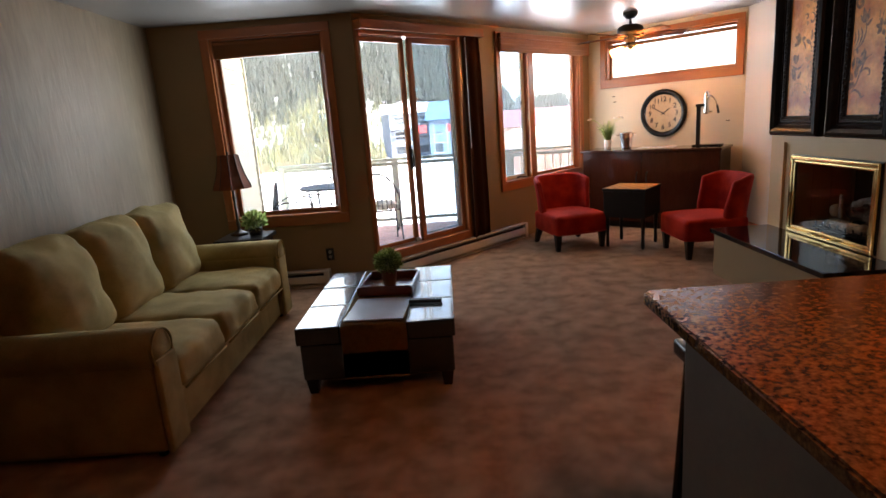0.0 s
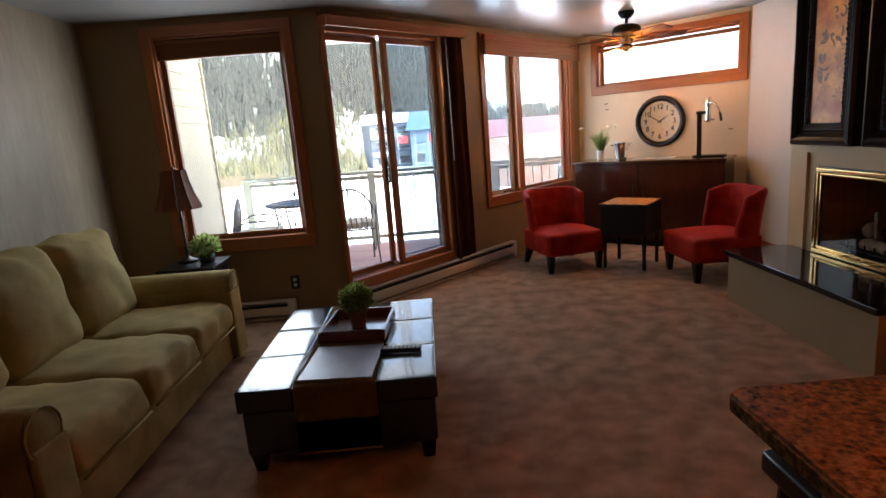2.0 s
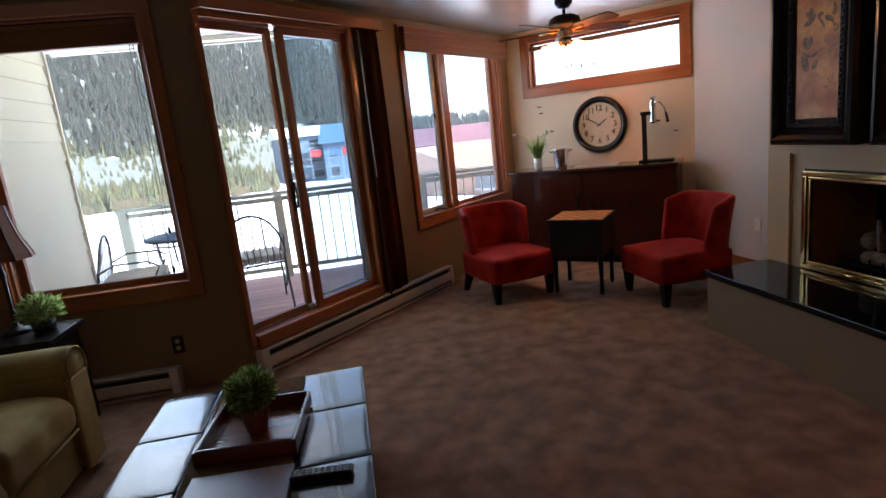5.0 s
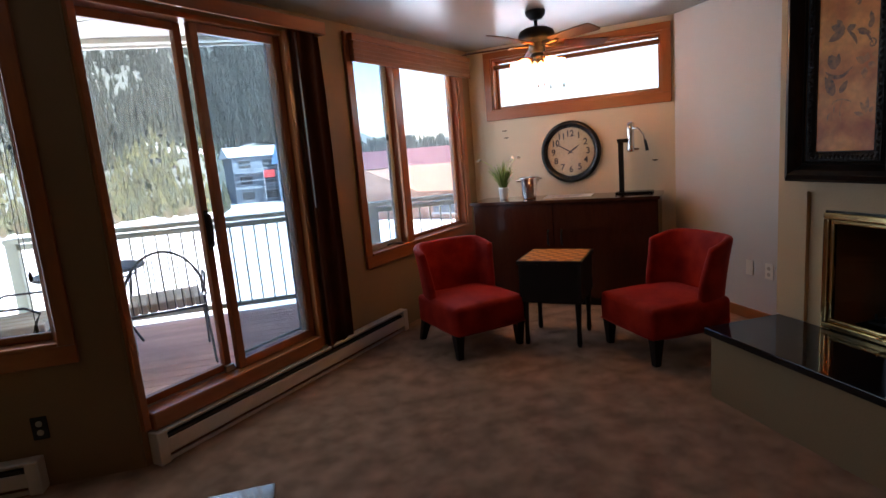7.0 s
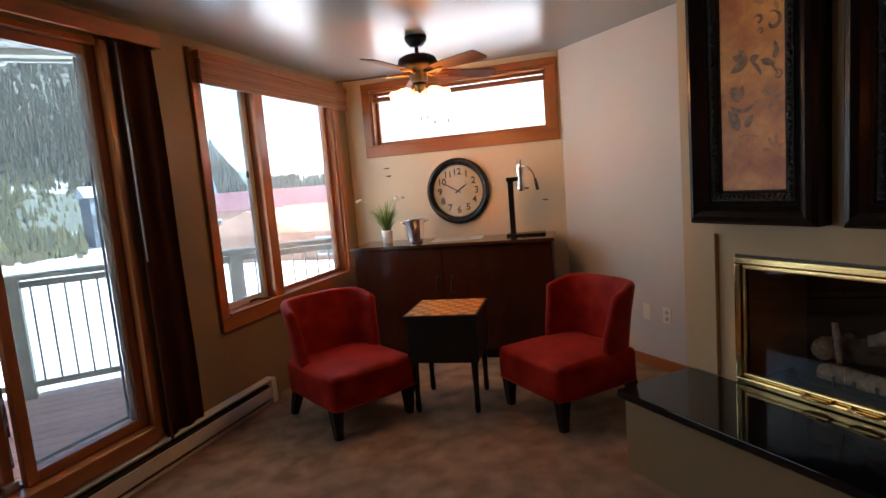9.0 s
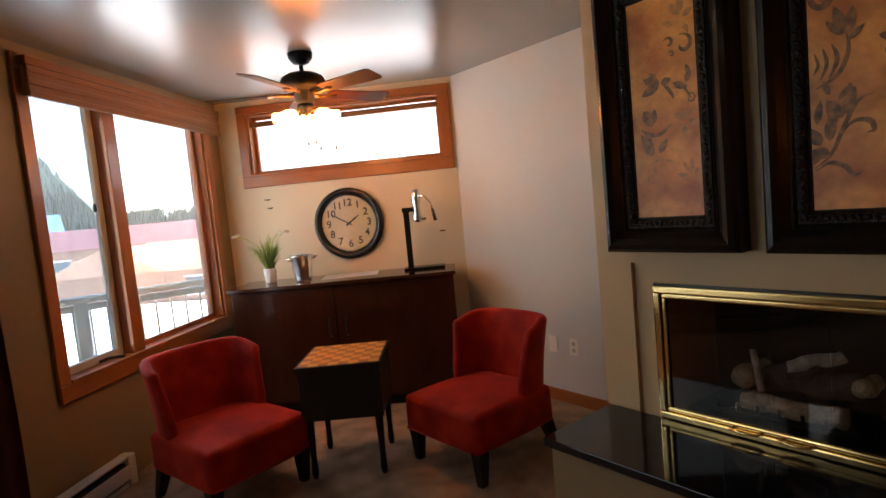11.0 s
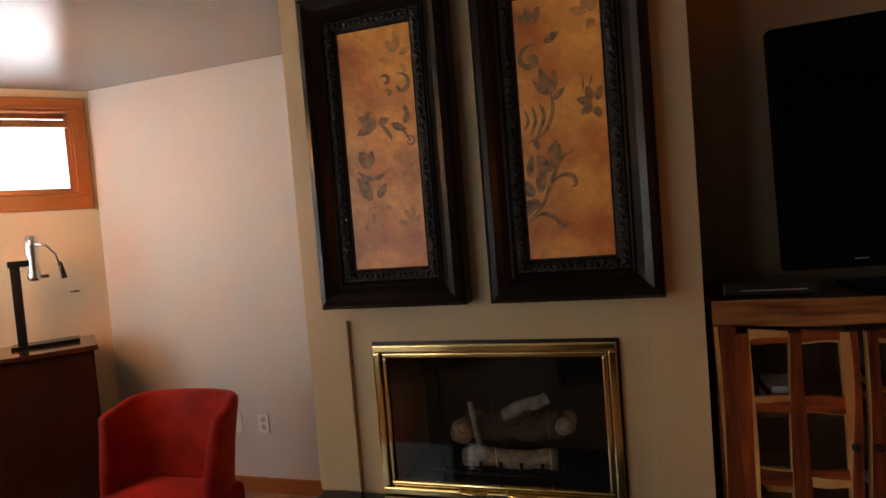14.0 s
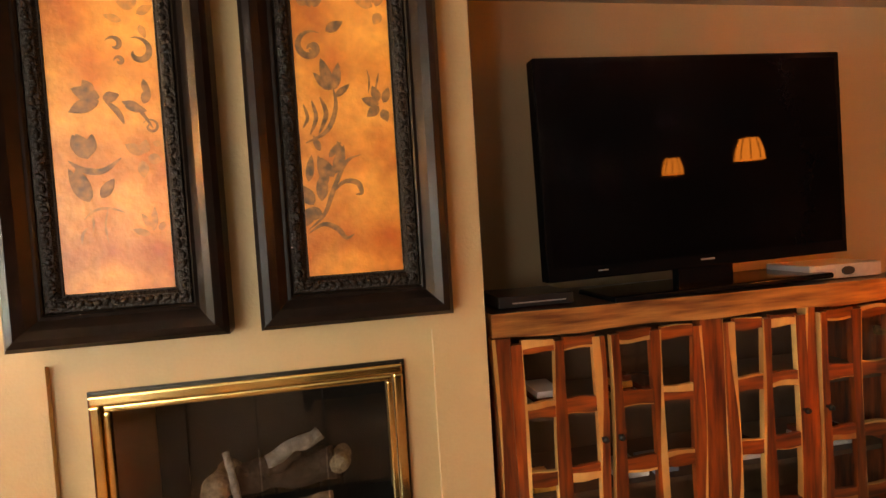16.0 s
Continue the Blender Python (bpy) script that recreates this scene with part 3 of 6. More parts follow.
M_EAST = pose(EAST_X, END_Y, 0, rz=-90)
wall_plate("wall_outlet", M_EAST @ pose(END_Y - 5.52, 0, 0.40), "ivory plastic double outlet on the white wall", M["ivory"])
wall_plate("wall_outlet", M_EAST @ pose(END_Y - 5.70, 0, 0.40), "ivory cable plate beside the outlet", M["ivory"], False)
wall_plate("wall_outlet", M_WIN @ pose(1.37, 0, 0.30), "dark brown outlet under the picture window", M["black"])
for zz, uu, lab in ((1.22, 1.80, "small brown cord cleat on the cream wall"), (1.60, 0.37, "small brown cord cleat under the high window"), (1.53, 0.385, "small brown cord cleat under the high window")):
    cl = empty("cord_cleat", M_CLER @ pose(uu, 0, zz), lab, "cleat")
    part("plate", boxes((-0.008, -0.006, -0.006, 0.008, -0.001, 0.006), bevel=0.002), M["bronze"], cl)
    part("horn", tube([(-0.024, -0.018, 0.002), (0, -0.010, 0), (0.024, -0.018, 0.002)], 0.0045, 6), M["bronze"], cl, smooth=True)

# ---- fireplace ----
FX = 2.80
fire = empty("fireplace", pose(FX, 4.03, 0), "tan painted fireplace surround with brass-framed glass doors", "fireplace")
Y0, Y1 = 3.285 - 4.03, 4.772 - 4.03
r0, r1, rz = 3.465 - 4.03, 4.595 - 4.03, 1.09
f0, f1, fz0, fz1 = 3.572 - 4.03, 4.488 - 4.03, 0.397, 0.99
DEEP = EAST_X - FX - 0.002
part("chimney_breast", boxes((0.022, Y0, rz, DEEP, Y1, CEIL - 0.001)), M["chase"], fire)
part("side_pier", boxes((0.022, Y0, 0, DEEP, f0 + 0.02, rz)), M["chase"], fire)
part("side_pier", boxes((0.022, f1 - 0.02, 0, DEEP, Y1, rz)), M["chase"], fire)
part("lintel", boxes((0.022, f0 + 0.02, fz1 - 0.02, DEEP, f1 - 0.02, rz)), M["chase"], fire)
part("face_panel", boxes((0, Y0, rz, 0.022, Y1, CEIL - 0.001)), M["chase"], fire)
part("face_panel", boxes((0, Y0, 0.396, 0.022, r0, rz)), M["chase"], fire)
part("face_panel", boxes((0, r1, 0.396, 0.022, Y1, rz)), M["chase"], fire)
part("firebox", boxes((0.50, f0 + 0.02, 0.38, 0.52, f1 - 0.02, fz1 - 0.02), (0.03, f0 + 0.02, 0.375, 0.52, f1 - 0.02, 0.385)), M["soot"], fire, "sooty black firebox lining")


def frame_bar(name, e, material, y0, z0, y1, z1, x0, x1, bevel=0.006):
    return part(name, boxes((x0, y0, z0, x1, y1, z1), bevel=bevel, segs=2), material, e)


for a, b in ((0.0, 0.03), (0.033, 0.052)):
    x0, x1 = (-0.012, 0.022) if a == 0 else (-0.003, 0.022)
    frame_bar("brass_rail", fire, M["brass"], f0 + a, fz1 - b, f1 - a, fz1 - a, x0, x1)
    frame_bar("brass_rail", fire, M["brass"], f0 + a, fz0 + a, f1 - a, fz0 + b, x0, x1)
    frame_bar("brass_stile", fire, M["brass"], f0 + a, fz0 + b, f0 + b, fz1 - b, x0, x1)
    frame_bar("brass_stile", fire, M["brass"], f1 - b, fz0 + b, f1 - a, fz1 - b, x0, x1)
for y0, z0, y1, z1 in ((f0 - 0.010, fz0, f0, fz1), (f1, fz0, f1 + 0.010, fz1), (f0 - 0.010, fz1, f1 + 0.010, fz1 + 0.010)):
    frame_bar("steel_edge", fire, M["black"], y0, z0, y1, z1, 0.012, 0.0218, 0.001)
w = (f1 - f0 - 0.104) / 4
for k in range(4):
    a = f0 + 0.052 + k * w
    p = part("glass_door", boxes((0.010, a + 0.002, fz0 + 0.052, 0.016, a + w - 0.002, fz1 - 0.052)), M["smoked"], fire, "smoked glass folding door")
    p.visible_shadow = False
for yy in (-0.09, 0.09):
    part("door_pull", tube([(-0.004, yy - 0.055, fz0 + 0.035), (-0.035, yy - 0.05, fz0 + 0.035), (-0.04, yy, fz0 + 0.033), (-0.035, yy + 0.05, fz0 + 0.035), (-0.004, yy + 0.055, fz0 + 0.035)], 0.006), M["brass"], fire, "brass loop pull", True)


def log(name, parent, p, q, r, seed, material):
    rnd = random.Random(seed)
    bm = bmesh.new()
    p, q = Vector(p), Vector(q)
    n = 9
    pts = [p.lerp(q, k / n) + Vector((0, 0, 0.006 * math.sin(k + seed))) for k in range(n + 1)]
    tube(pts, [r * (1 + 0.10 * math.sin(1.7 * k + seed)) for k in range(n + 1)], 12, bm)
    for v in bm.verts:
        v.co += Vector([rnd.uniform(-1, 1) * r * 0.06 for _ in range(3)])
    return part(name, bm, material, parent, smooth=True)


logs = empty("log_set", pose(FX + 0.22, 4.03, 0.385), "ceramic gas-fire logs on a black iron grate", "log set")
log("log", logs, (-0.08, -0.21, 0.113), (-0.08, 0.16, 0.113), 0.037, 1, M["bark_pale"])
log("log", logs, (0.05, -0.22, 0.20), (0.05, 0.12, 0.19), 0.055, 2, M["bark_dark"])
log("log", logs, (0.03, -0.175, 0.325), (-0.03, 0.005, 0.272), 0.026, 3, M["bark_ash"])
log("log", logs, (-0.03, 0.135, 0.325), (-0.05, 0.10, 0.15), 0.013, 4, M["bark_ash"])
log("log", logs, (-0.06, 0.178, 0.20), (0.12, 0.15, 0.19), 0.046, 5, M["bark_pale"])
log("log", logs, (-0.02, -0.235, 0.215), (0.10, -0.25, 0.21), 0.032, 6, M["bark_pale"])
log("log", logs, (-0.02, 0.02, 0.235), (0.02, -0.10, 0.275), 0.03, 7, M["bark_dark"])
for k in range(7):
    y = -0.24 + 0.08 * k
    part("grate_bar", tube([(-0.14, y, 0.12), (-0.13, y, 0.07), (0.12, y, 0.07), (0.14, y, 0.14)], 0.007, 6), M["iron"], logs, smooth=True)
part("ember_bed", boxes((-0.12, -0.26, 0.0775, 0.13, 0.26, 0.083), bevel=0.002), M["soot"], logs)
part("grate_rail", tube([(-0.13, -0.28, 0.07), (-0.13, 0.28, 0.07)], 0.008, 6), M["iron"], logs, smooth=True)
for y in (-0.24, 0.24):
    for x in (-0.11, 0.11):
        part("grate_leg", tube([(x, y, 0.0), (x, y, 0.07)], 0.007, 6), M["iron"], logs)

hearth = empty("hearth", pose(0, 0, 0), "raised hearth with black granite slab on tan base", "hearth")
part("slab", boxes((2.304, 3.285, 0.357, FX - 0.001, 4.755, 0.394), bevel=0.004), M["granite_black"], hearth, "polished black granite slab")
# Same paint as the chase, in the darker tan with shade painted in.
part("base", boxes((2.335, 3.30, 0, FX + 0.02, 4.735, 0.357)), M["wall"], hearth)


def picture(name, y0, y1, z0, z1, seed, label):
    """A deep dark frame with a carved inner band and a painted panel of scrolling leaves."""
    e = empty(name, pose(FX, (y0 + y1) / 2, z0), label, "picture")
    w, h = y1 - y0, z1 - z0
    prof = [(0.0, 0.0), (0.0, 0.085), (0.012, 0.105), (0.03, 0.112), (0.05, 0.096), (0.07, 0.070), (0.078, 0.074), (0.083, 0.068)]
    inner = [(0.083, 0.062), (0.088, 0.070), (0.10, 0.072), (0.115, 0.066), (0.122, 0.055), (0.126, 0.056), (0.13, 0.045)]

    def ring(p):
        bm = bmesh.new()
        loops = []
        for d, up in [(k * 1.14, up) for k, up in p]:
            loops.append([bm.verts.new((-up, a, b)) for a, b in ((-w / 2 + d, d), (w / 2 - d, d), (w / 2 - d, h - d), (-w / 2 + d, h - d))])
        for a, b in zip(loops, loops[1:]):
            for k in range(4):
                bm.faces.new((a[k], a[(k + 1) % 4], b[(k + 1) % 4], b[k]))
        return bm
    part("moulding", ring(prof), M["frame_dark"], e)
    part("carved_band", ring(inner), M["frame_carved"], e, "carved black inner band")
    bm = bmesh.new()
    rnd = random.Random(seed)
    n = int(h / 0.035)
    for side in (0, 1):
        for k in range(n):
            z = 0.11 + (h - 0.22) * (k + 0.5) / n
            y = (-w / 2 + 0.118) if side == 0 else (w / 2 - 0.118)
            bmesh.ops.create_icosphere(bm, subdivisions=1, radius=1, matrix=pose(-0.070, y + rnd.uniform(-0.004, 0.004), z, rnd.uniform(-60, 60)) @ Matrix.Diagonal((0.007, 0.010, 0.016, 1)))
    m = int(w / 0.035)
    for top in (0, 1):
        for k in range(m):
            y = -w / 2 + 0.11 + (w - 0.22) * (k + 0.5) / m
            z = 0.118 if top == 0 else h - 0.118
            bmesh.ops.create_icosphere(bm, subdivisions=1, radius=1, matrix=pose(-0.070, y, z, rnd.uniform(30, 150)) @ Matrix.Diagonal((0.007, 0.010, 0.016, 1)))
    tagged(part("beading", bm, M["frame_carved"], e, "small carved leaves", True), kind="stuff")
    part("painting", boxes((-0.052, -w / 2 + 0.142, 0.142, -0.046, w / 2 - 0.142, h - 0.142)), M["painting"], e, "copper-orange painted panel")
    return e, w, h


def ribbon(bm, pts, w0, x):
    vs = []
    x -= 0.000004 * len(bm.faces)
    for k, (y, z) in enumerate(pts):
        y2, z2 = pts[min(k + 1, len(pts) - 1)]
        y1, z1 = pts[max(k - 1, 0)]
        d = math.hypot(y2 - y1, z2 - z1) or 1
        ww = w0 * math.sin(math.pi * (k + 0.6) / (len(pts) + 0.2))
        vs.append((bm.verts.new((x, y - (z2 - z1) / d * ww, z + (y2 - y1) / d * ww)), bm.verts.new((x, y + (z2 - z1) / d * ww, z - (y2 - y1) / d * ww))))
    for a, b in zip(vs, vs[1:]):
        bm.faces.new((a[0], b[0], b[1], a[1]))


def scroll(bm, y, z, r, a0, turns, x, w=0.006):
    ribbon(bm, [(y + r * (1 - 0.75 * k / 22) * math.cos(a0 + turns * 2 * math.pi * k / 22), z + r * (1 - 0.75 * k / 22) * math.sin(a0 + turns * 2 * math.pi * k / 22)) for k in range(23)], w, x)


pA, wA, hA = picture("framed_picture", 4.070, 4.648, 1.150, 2.327, 3, "tall dark-framed painting of flowers on copper ground")
pB, wB, hB = picture("framed_picture", 3.408, 3.983, 1.150, 2.327, 4, "tall dark-framed painting of scrolling leaves, beside another")
X = -0.0532


def petal(bm, y, z, a, length, width, bend=0.0, x=X):
    """One painted petal: a pointed oval from its base, in the direction a (0 is the viewer's left, 90 is up)."""
    c, q = math.cos(radians(a)), math.sin(radians(a))
    x -= 0.00001 * len(bm.faces)
    n = 9
    edge = []
    for side in (1, -1):
        for k in range(n + 1) if side > 0 else range(n - 1, 0, -1):
            f = k / n
            d = side * 0.5 * width * math.sin(math.pi * f ** 0.8) ** 0.85 + bend * length * f * f
            edge.append(bm.verts.new((x, y + length * f * c - d * q, z + length * f * q + d * c)))
    bm.faces.new(edge)


def motif(name, parent, material, petals=(), strokes=(), scrolls=()):
    """One painted flower or spray, brushed as petals, tapering strokes and curls."""
    bm = bmesh.new()
    for row in petals:
        petal(bm, *row)
    for pts, w in strokes:
        curve = []
        for k in range(len(pts) - 1):
            p0, p1, p2, p3 = [Vector(pts[min(max(k + j, 0), len(pts) - 1)]) for j in (-1, 0, 1, 2)]
            for i in range(5):
                t = i / 5
                curve.append(tuple(0.5 * ((2 * p1) + (p2 - p0) * t + (2 * p0 - 5 * p1 + 4 * p2 - p3) * t * t + (3 * p1 - p0 - 3 * p2 + p3) * t ** 3)))
        ribbon(bm, curve + [tuple(pts[-1])], w, X)
    for y, z, rad, a0, turns, w in scrolls:
        scroll(bm, y, z, rad, a0, turns, X, w)
    return tagged(part(name, bm, material, parent), kind="stuff")


D, F = M["paint_dark"], M["paint_faint"]
# flowers of the first panel: y to the viewer's left is positive
motif("painted_flower", pA, D, [(0.005, 0.685, 165, 0.045, 0.03), (0.012, 0.69, 10, 0.075, 0.045, 0.15), (0.015, 0.68, 345, 0.085, 0.04, -0.1), (0.03, 0.70, 60, 0.045, 0.03)], [(((0.0, 0.68), (-0.03, 0.65), (-0.045, 0.615)), 0.008)])
motif("painted_flower", pA, D, [(0.055, 0.52, 70, 0.075, 0.05), (0.05, 0.53, 100, 0.06, 0.03), (0.085, 0.54, 85, 0.05, 0.02)], [(((0.105, 0.515), (0.07, 0.49), (0.02, 0.485), (-0.03, 0.52)), 0.009)])
motif("painted_flower", pA, D, [(0.06, 0.40, 55, 0.105, 0.035, 0.15), (0.06, 0.40, 80, 0.085, 0.03), (0.03, 0.41, 125, 0.065, 0.03), (0.085, 0.46, 95, 0.04, 0.022)])
motif("painted_flower", pA, F, [], [(((0.08, 0.35), (0.05, 0.375), (0.01, 0.38), (-0.03, 0.365)), 0.004), (((0.06, 0.30), (0.055, 0.34), (0.06, 0.38)), 0.003), (((0.02, 0.28), (0.025, 0.33), (0.015, 0.38)), 0.003), (((0.09, 0.28), (0.085, 0.31), (0.07, 0.33)), 0.004)])
motif("painted_spray", pA, D, [(-0.05, 0.665, 190, 0.06, 0.024, 0.1), (-0.10, 0.67, 110, 0.05, 0.025), (-0.09, 0.66, 20, 0.05, 0.022), (-0.11, 0.70, 80, 0.04, 0.02)], [(((-0.06, 0.68), (-0.09, 0.65), (-0.12, 0.60)), 0.005)], [(-0.115, 0.605, 0.022, 0.5, 1.2, 0.004)])
motif("painted_scroll", pA, D, [], [], [(-0.095, 0.815, 0.042, 1.2, 0.85, 0.009), (-0.035, 0.835, 0.024, 0.4, 0.8, 0.007), (-0.045, 0.79, 0.013, 0.0, 1.0, 0.006)])
motif("painted_spray", pA, F, [(-0.08, 0.93, 60, 0.06, 0.03), (-0.08, 0.93, 110, 0.06, 0.028), (-0.10, 0.92, 150, 0.05, 0.025), (-0.06, 0.90, 20, 0.05, 0.022), (-0.105, 0.89, 250, 0.04, 0.02), (-0.09, 0.96, 85, 0.05, 0.026)])
motif("painted_spray", pA, F, [(-0.09, 0.53, 30, 0.055, 0.032), (-0.09, 0.53, 100, 0.04, 0.03), (-0.10, 0.52, 200, 0.04, 0.03), (-0.085, 0.51, 270, 0.05, 0.03), (-0.12, 0.55, 130, 0.02, 0.02)])
motif("painted_spray", pA, F, [(-0.10, 0.31, 60, 0.06, 0.02), (-0.10, 0.31, 95, 0.07, 0.02), (-0.115, 0.31, 120, 0.03, 0.018), (-0.09, 0.30, 20, 0.05, 0.02)])
# leaves of the second panel
motif("painted_scroll", pB, D, [(0.045, 0.875, 150, 0.06, 0.03), (0.075, 0.945, 110, 0.06, 0.03), (0.085, 0.945, 75, 0.06, 0.03), (0.10, 0.95, 50, 0.04, 0.025)], [], [(0.092, 0.83, 0.048, 2.2, -1.05, 0.010), (0.09, 0.822, 0.013, 0.0, 1.0, 0.010)])
motif("painted_spray", pB, F, [(-0.115, 0.96, 60, 0.06, 0.04), (-0.11, 0.95, 110, 0.06, 0.03), (-0.10, 0.95, 20, 0.06, 0.03), (-0.12, 0.93, 300, 0.04, 0.03)])
motif("painted_flower", pB, D, [(0.04, 0.70, 75, 0.10, 0.035), (0.035, 0.70, 110, 0.085, 0.03, -0.1), (0.045, 0.70, 50, 0.07, 0.025), (0.03, 0.68, 140, 0.06, 0.02)], [(((0.035, 0.71), (0.03, 0.65), (0.06, 0.58), (0.125, 0.545)), 0.007), (((0.075, 0.68), (0.06, 0.63), (0.085, 0.57)), 0.007), (((0.10, 0.67), (0.09, 0.62), (0.11, 0.57)), 0.006), (((0.125, 0.66), (0.115, 0.62), (0.13, 0.59)), 0.005)])
motif("painted_spray", pB, D, [(-0.10, 0.655, 20, 0.055, 0.03), (-0.10, 0.665, 70, 0.05, 0.028), (-0.115, 0.66, 110, 0.05, 0.025), (-0.10, 0.65, 320, 0.05, 0.03), (-0.11, 0.64, 250, 0.04, 0.028)], [(((-0.07, 0.69), (-0.075, 0.73), (-0.07, 0.76)), 0.003), (((-0.09, 0.69), (-0.10, 0.73), (-0.105, 0.75)), 0.003)])
motif("painted_leaves", pB, D, [(0.09, 0.37, 95, 0.09, 0.035), (0.07, 0.42, 75, 0.09, 0.03), (0.045, 0.45, 110, 0.09, 0.034), (0.05, 0.44, 60, 0.07, 0.03), (0.02, 0.48, 80, 0.07, 0.025), (0.115, 0.36, 60, 0.07, 0.04), (0.12, 0.31, 30, 0.05, 0.05), (0.125, 0.43, 100, 0.08, 0.025), (0.06, 0.50, 130, 0.06, 0.02), (0.09, 0.33, 10, 0.06, 0.04), (0.085, 0.52, 70, 0.05, 0.02)], [(((0.135, 0.285), (0.085, 0.33), (0.05, 0.41), (0.01, 0.485), (-0.035, 0.505)), 0.007), (((0.06, 0.39), (0.02, 0.425), (-0.02, 0.42), (-0.03, 0.39), (-0.012, 0.385)), 0.008), (((0.135, 0.275), (0.09, 0.30), (0.05, 0.285), (0.025, 0.255), (0.0, 0.265)), 0.008)])


def rbox(sx, sy, sz, r, cuts=8, puff=(0, 0, 0), at=None, wrinkle=0.0, seed=0.0):
    """A soft box with rounded edges, puffed faces and slight wrinkles."""
    cuts += 4
    bm = bmesh.new()
    bmesh.ops.create_cube(bm, size=2.0)
    bmesh.ops.subdivide_edges(bm, edges=bm.edges[:], cuts=cuts, use_grid_fill=True)
    h = Vector((sx / 2, sy / 2, sz / 2))
    n = cuts + 1
    stops = []
    for k in range(3):
        inner = [-h[k] + r + 2 * (h[k] - r) * i / (n - 4) for i in range(n - 3)]
        stops.append([-h[k], -h[k] + 0.6 * r] + inner + [h[k] - 0.6 * r, h[k]])
    for v in bm.verts:
        p = Vector([stops[k][round((v.co[k] + 1) / 2 * n)] for k in range(3)])
        u = Vector([p[k] / h[k] for k in range(3)])
        q = Vector([max(-h[k] + r, min(h[k] - r, p[k])) for k in range(3)])
        d = p - q
        if d.length > 1e-9:
            p = q + d.normalized() * r
        b = [(1 - u[(k + 1) % 3] ** 2) * (1 - u[(k + 2) % 3] ** 2) for k in range(3)]
        p += Vector([puff[k] * b[k] * u[k] for k in range(3)])
        if wrinkle:
            p += Vector((1, 1, 1)) * wrinkle * (noise.noise(p * 7 + Vector((seed, 0, 0))) + 0.45 * noise.noise(Vector((p.x * 9, p.y * 22, p.z * 12)) + Vector((seed, 3, 0))))
        v.co = p
    if at is not None:
        bmesh.ops.transform(bm, matrix=at, verts=bm.verts[:])
    return bm


# ---- sofa ----
sofa = empty("sofa", pose(0, 0, 0), "olive-green microfibre three-seat sofa with rolled arms", "sofa")
SX0, SX1, SY0, SY1 = -2.38, -1.265, 2.36, 4.47
ARM = 0.20
part("base", rbox(SX1 - SX0 - 0.06, SY1 - SY0 - 0.06, 0.25, 0.02, 4, at=pose((SX0 + SX1) / 2 - 0.012, (SY0 + SY1) / 2, 0.155)), M["sofa"], sofa, smooth=True)
part("back_frame", rbox(0.24, SY1 - SY0 - 0.1, 0.78, 0.06, 6, at=pose(SX0 + 0.13, (SY0 + SY1) / 2, 0.43)), M["sofa"], sofa, smooth=True)
W3 = (SY1 - SY0 - 2 * ARM + 0.02) / 3
for k in range(3):
    yc = SY0 + ARM - 0.01 + W3 * (k + 0.5)
    part("seat_cushion", rbox(0.86, W3 - 0.014, 0.19, 0.045, 9, (0.012, 0, 0.025), pose(SX1 - 0.425, yc, 0.355), 0.018, k * 3.1), M["sofa"], sofa, smooth=True)
    bc = part("back_cushion", rbox(0.26, W3 - 0.022, 0.57, 0.075, 10, (0.06, 0.0, 0.03), pose(SX0 + 0.36, yc, 0.70, 0, -14, 0), 0.017, k * 5.3 + 1), M["sofa"], sofa, smooth=True)
    pts = [(SX1 + 0.01, yc - W3 / 2 + 0.03, 0.27), (SX1 + 0.012, yc + W3 / 2 - 0.03, 0.27)]
    part("seat_piping", tube(pts, 0.006, 6), M["sofa"], sofa, smooth=True)
for y0, sgn in ((SY0, -1), (SY1 - ARM, 1)):
    yc = y0 + ARM / 2
    part("arm", rbox(SX1 - SX0 - 0.03, ARM - 0.03, 0.50, 0.03, 6, (0, 0.008, 0), pose((SX0 + SX1) / 2, yc, 0.29)), M["sofa"], sofa, smooth=True)
    L = SX1 - SX0
    roll = lathe([(0.0001, -L / 2), (0.075, -L / 2), (0.095, -L / 2 + 0.02), (0.10, -L / 2 + 0.08), (0.10, L / 2 - 0.10), (0.098, L / 2 - 0.02), (0.085, L / 2), (0.0001, L / 2 + 0.004)], 26, at=pose((SX0 + SX1) / 2, yc + sgn * 0.015, 0.535, 0, 90, 0), cap=False)
    part("arm_roll", roll, M["sofa"], sofa, smooth=True)
    part("arm_piping", tube([(SX1 + 0.003, yc + sgn * 0.015 + 0.092 * math.cos(a), 0.535 + 0.092 * math.sin(a)) for a in (2 * math.pi * k / 28 for k in range(28))], 0.006, 6, closed=True), M["sofa"], sofa, smooth=True)
    part("arm_front", rbox(0.03, ARM - 0.02, 0.46, 0.012, 4, at=pose(SX1 - 0.004, yc, 0.27)), M["sofa"], sofa, smooth=True)
for x in (SX0 + 0.08, SX1 - 0.08):
    for y in (SY0 + 0.08, SY1 - 0.08):
        part("foot", lathe([(0.022, 0), (0.028, 0.04)], 12, at=pose(x, y, 0)), M["legwood"], sofa)

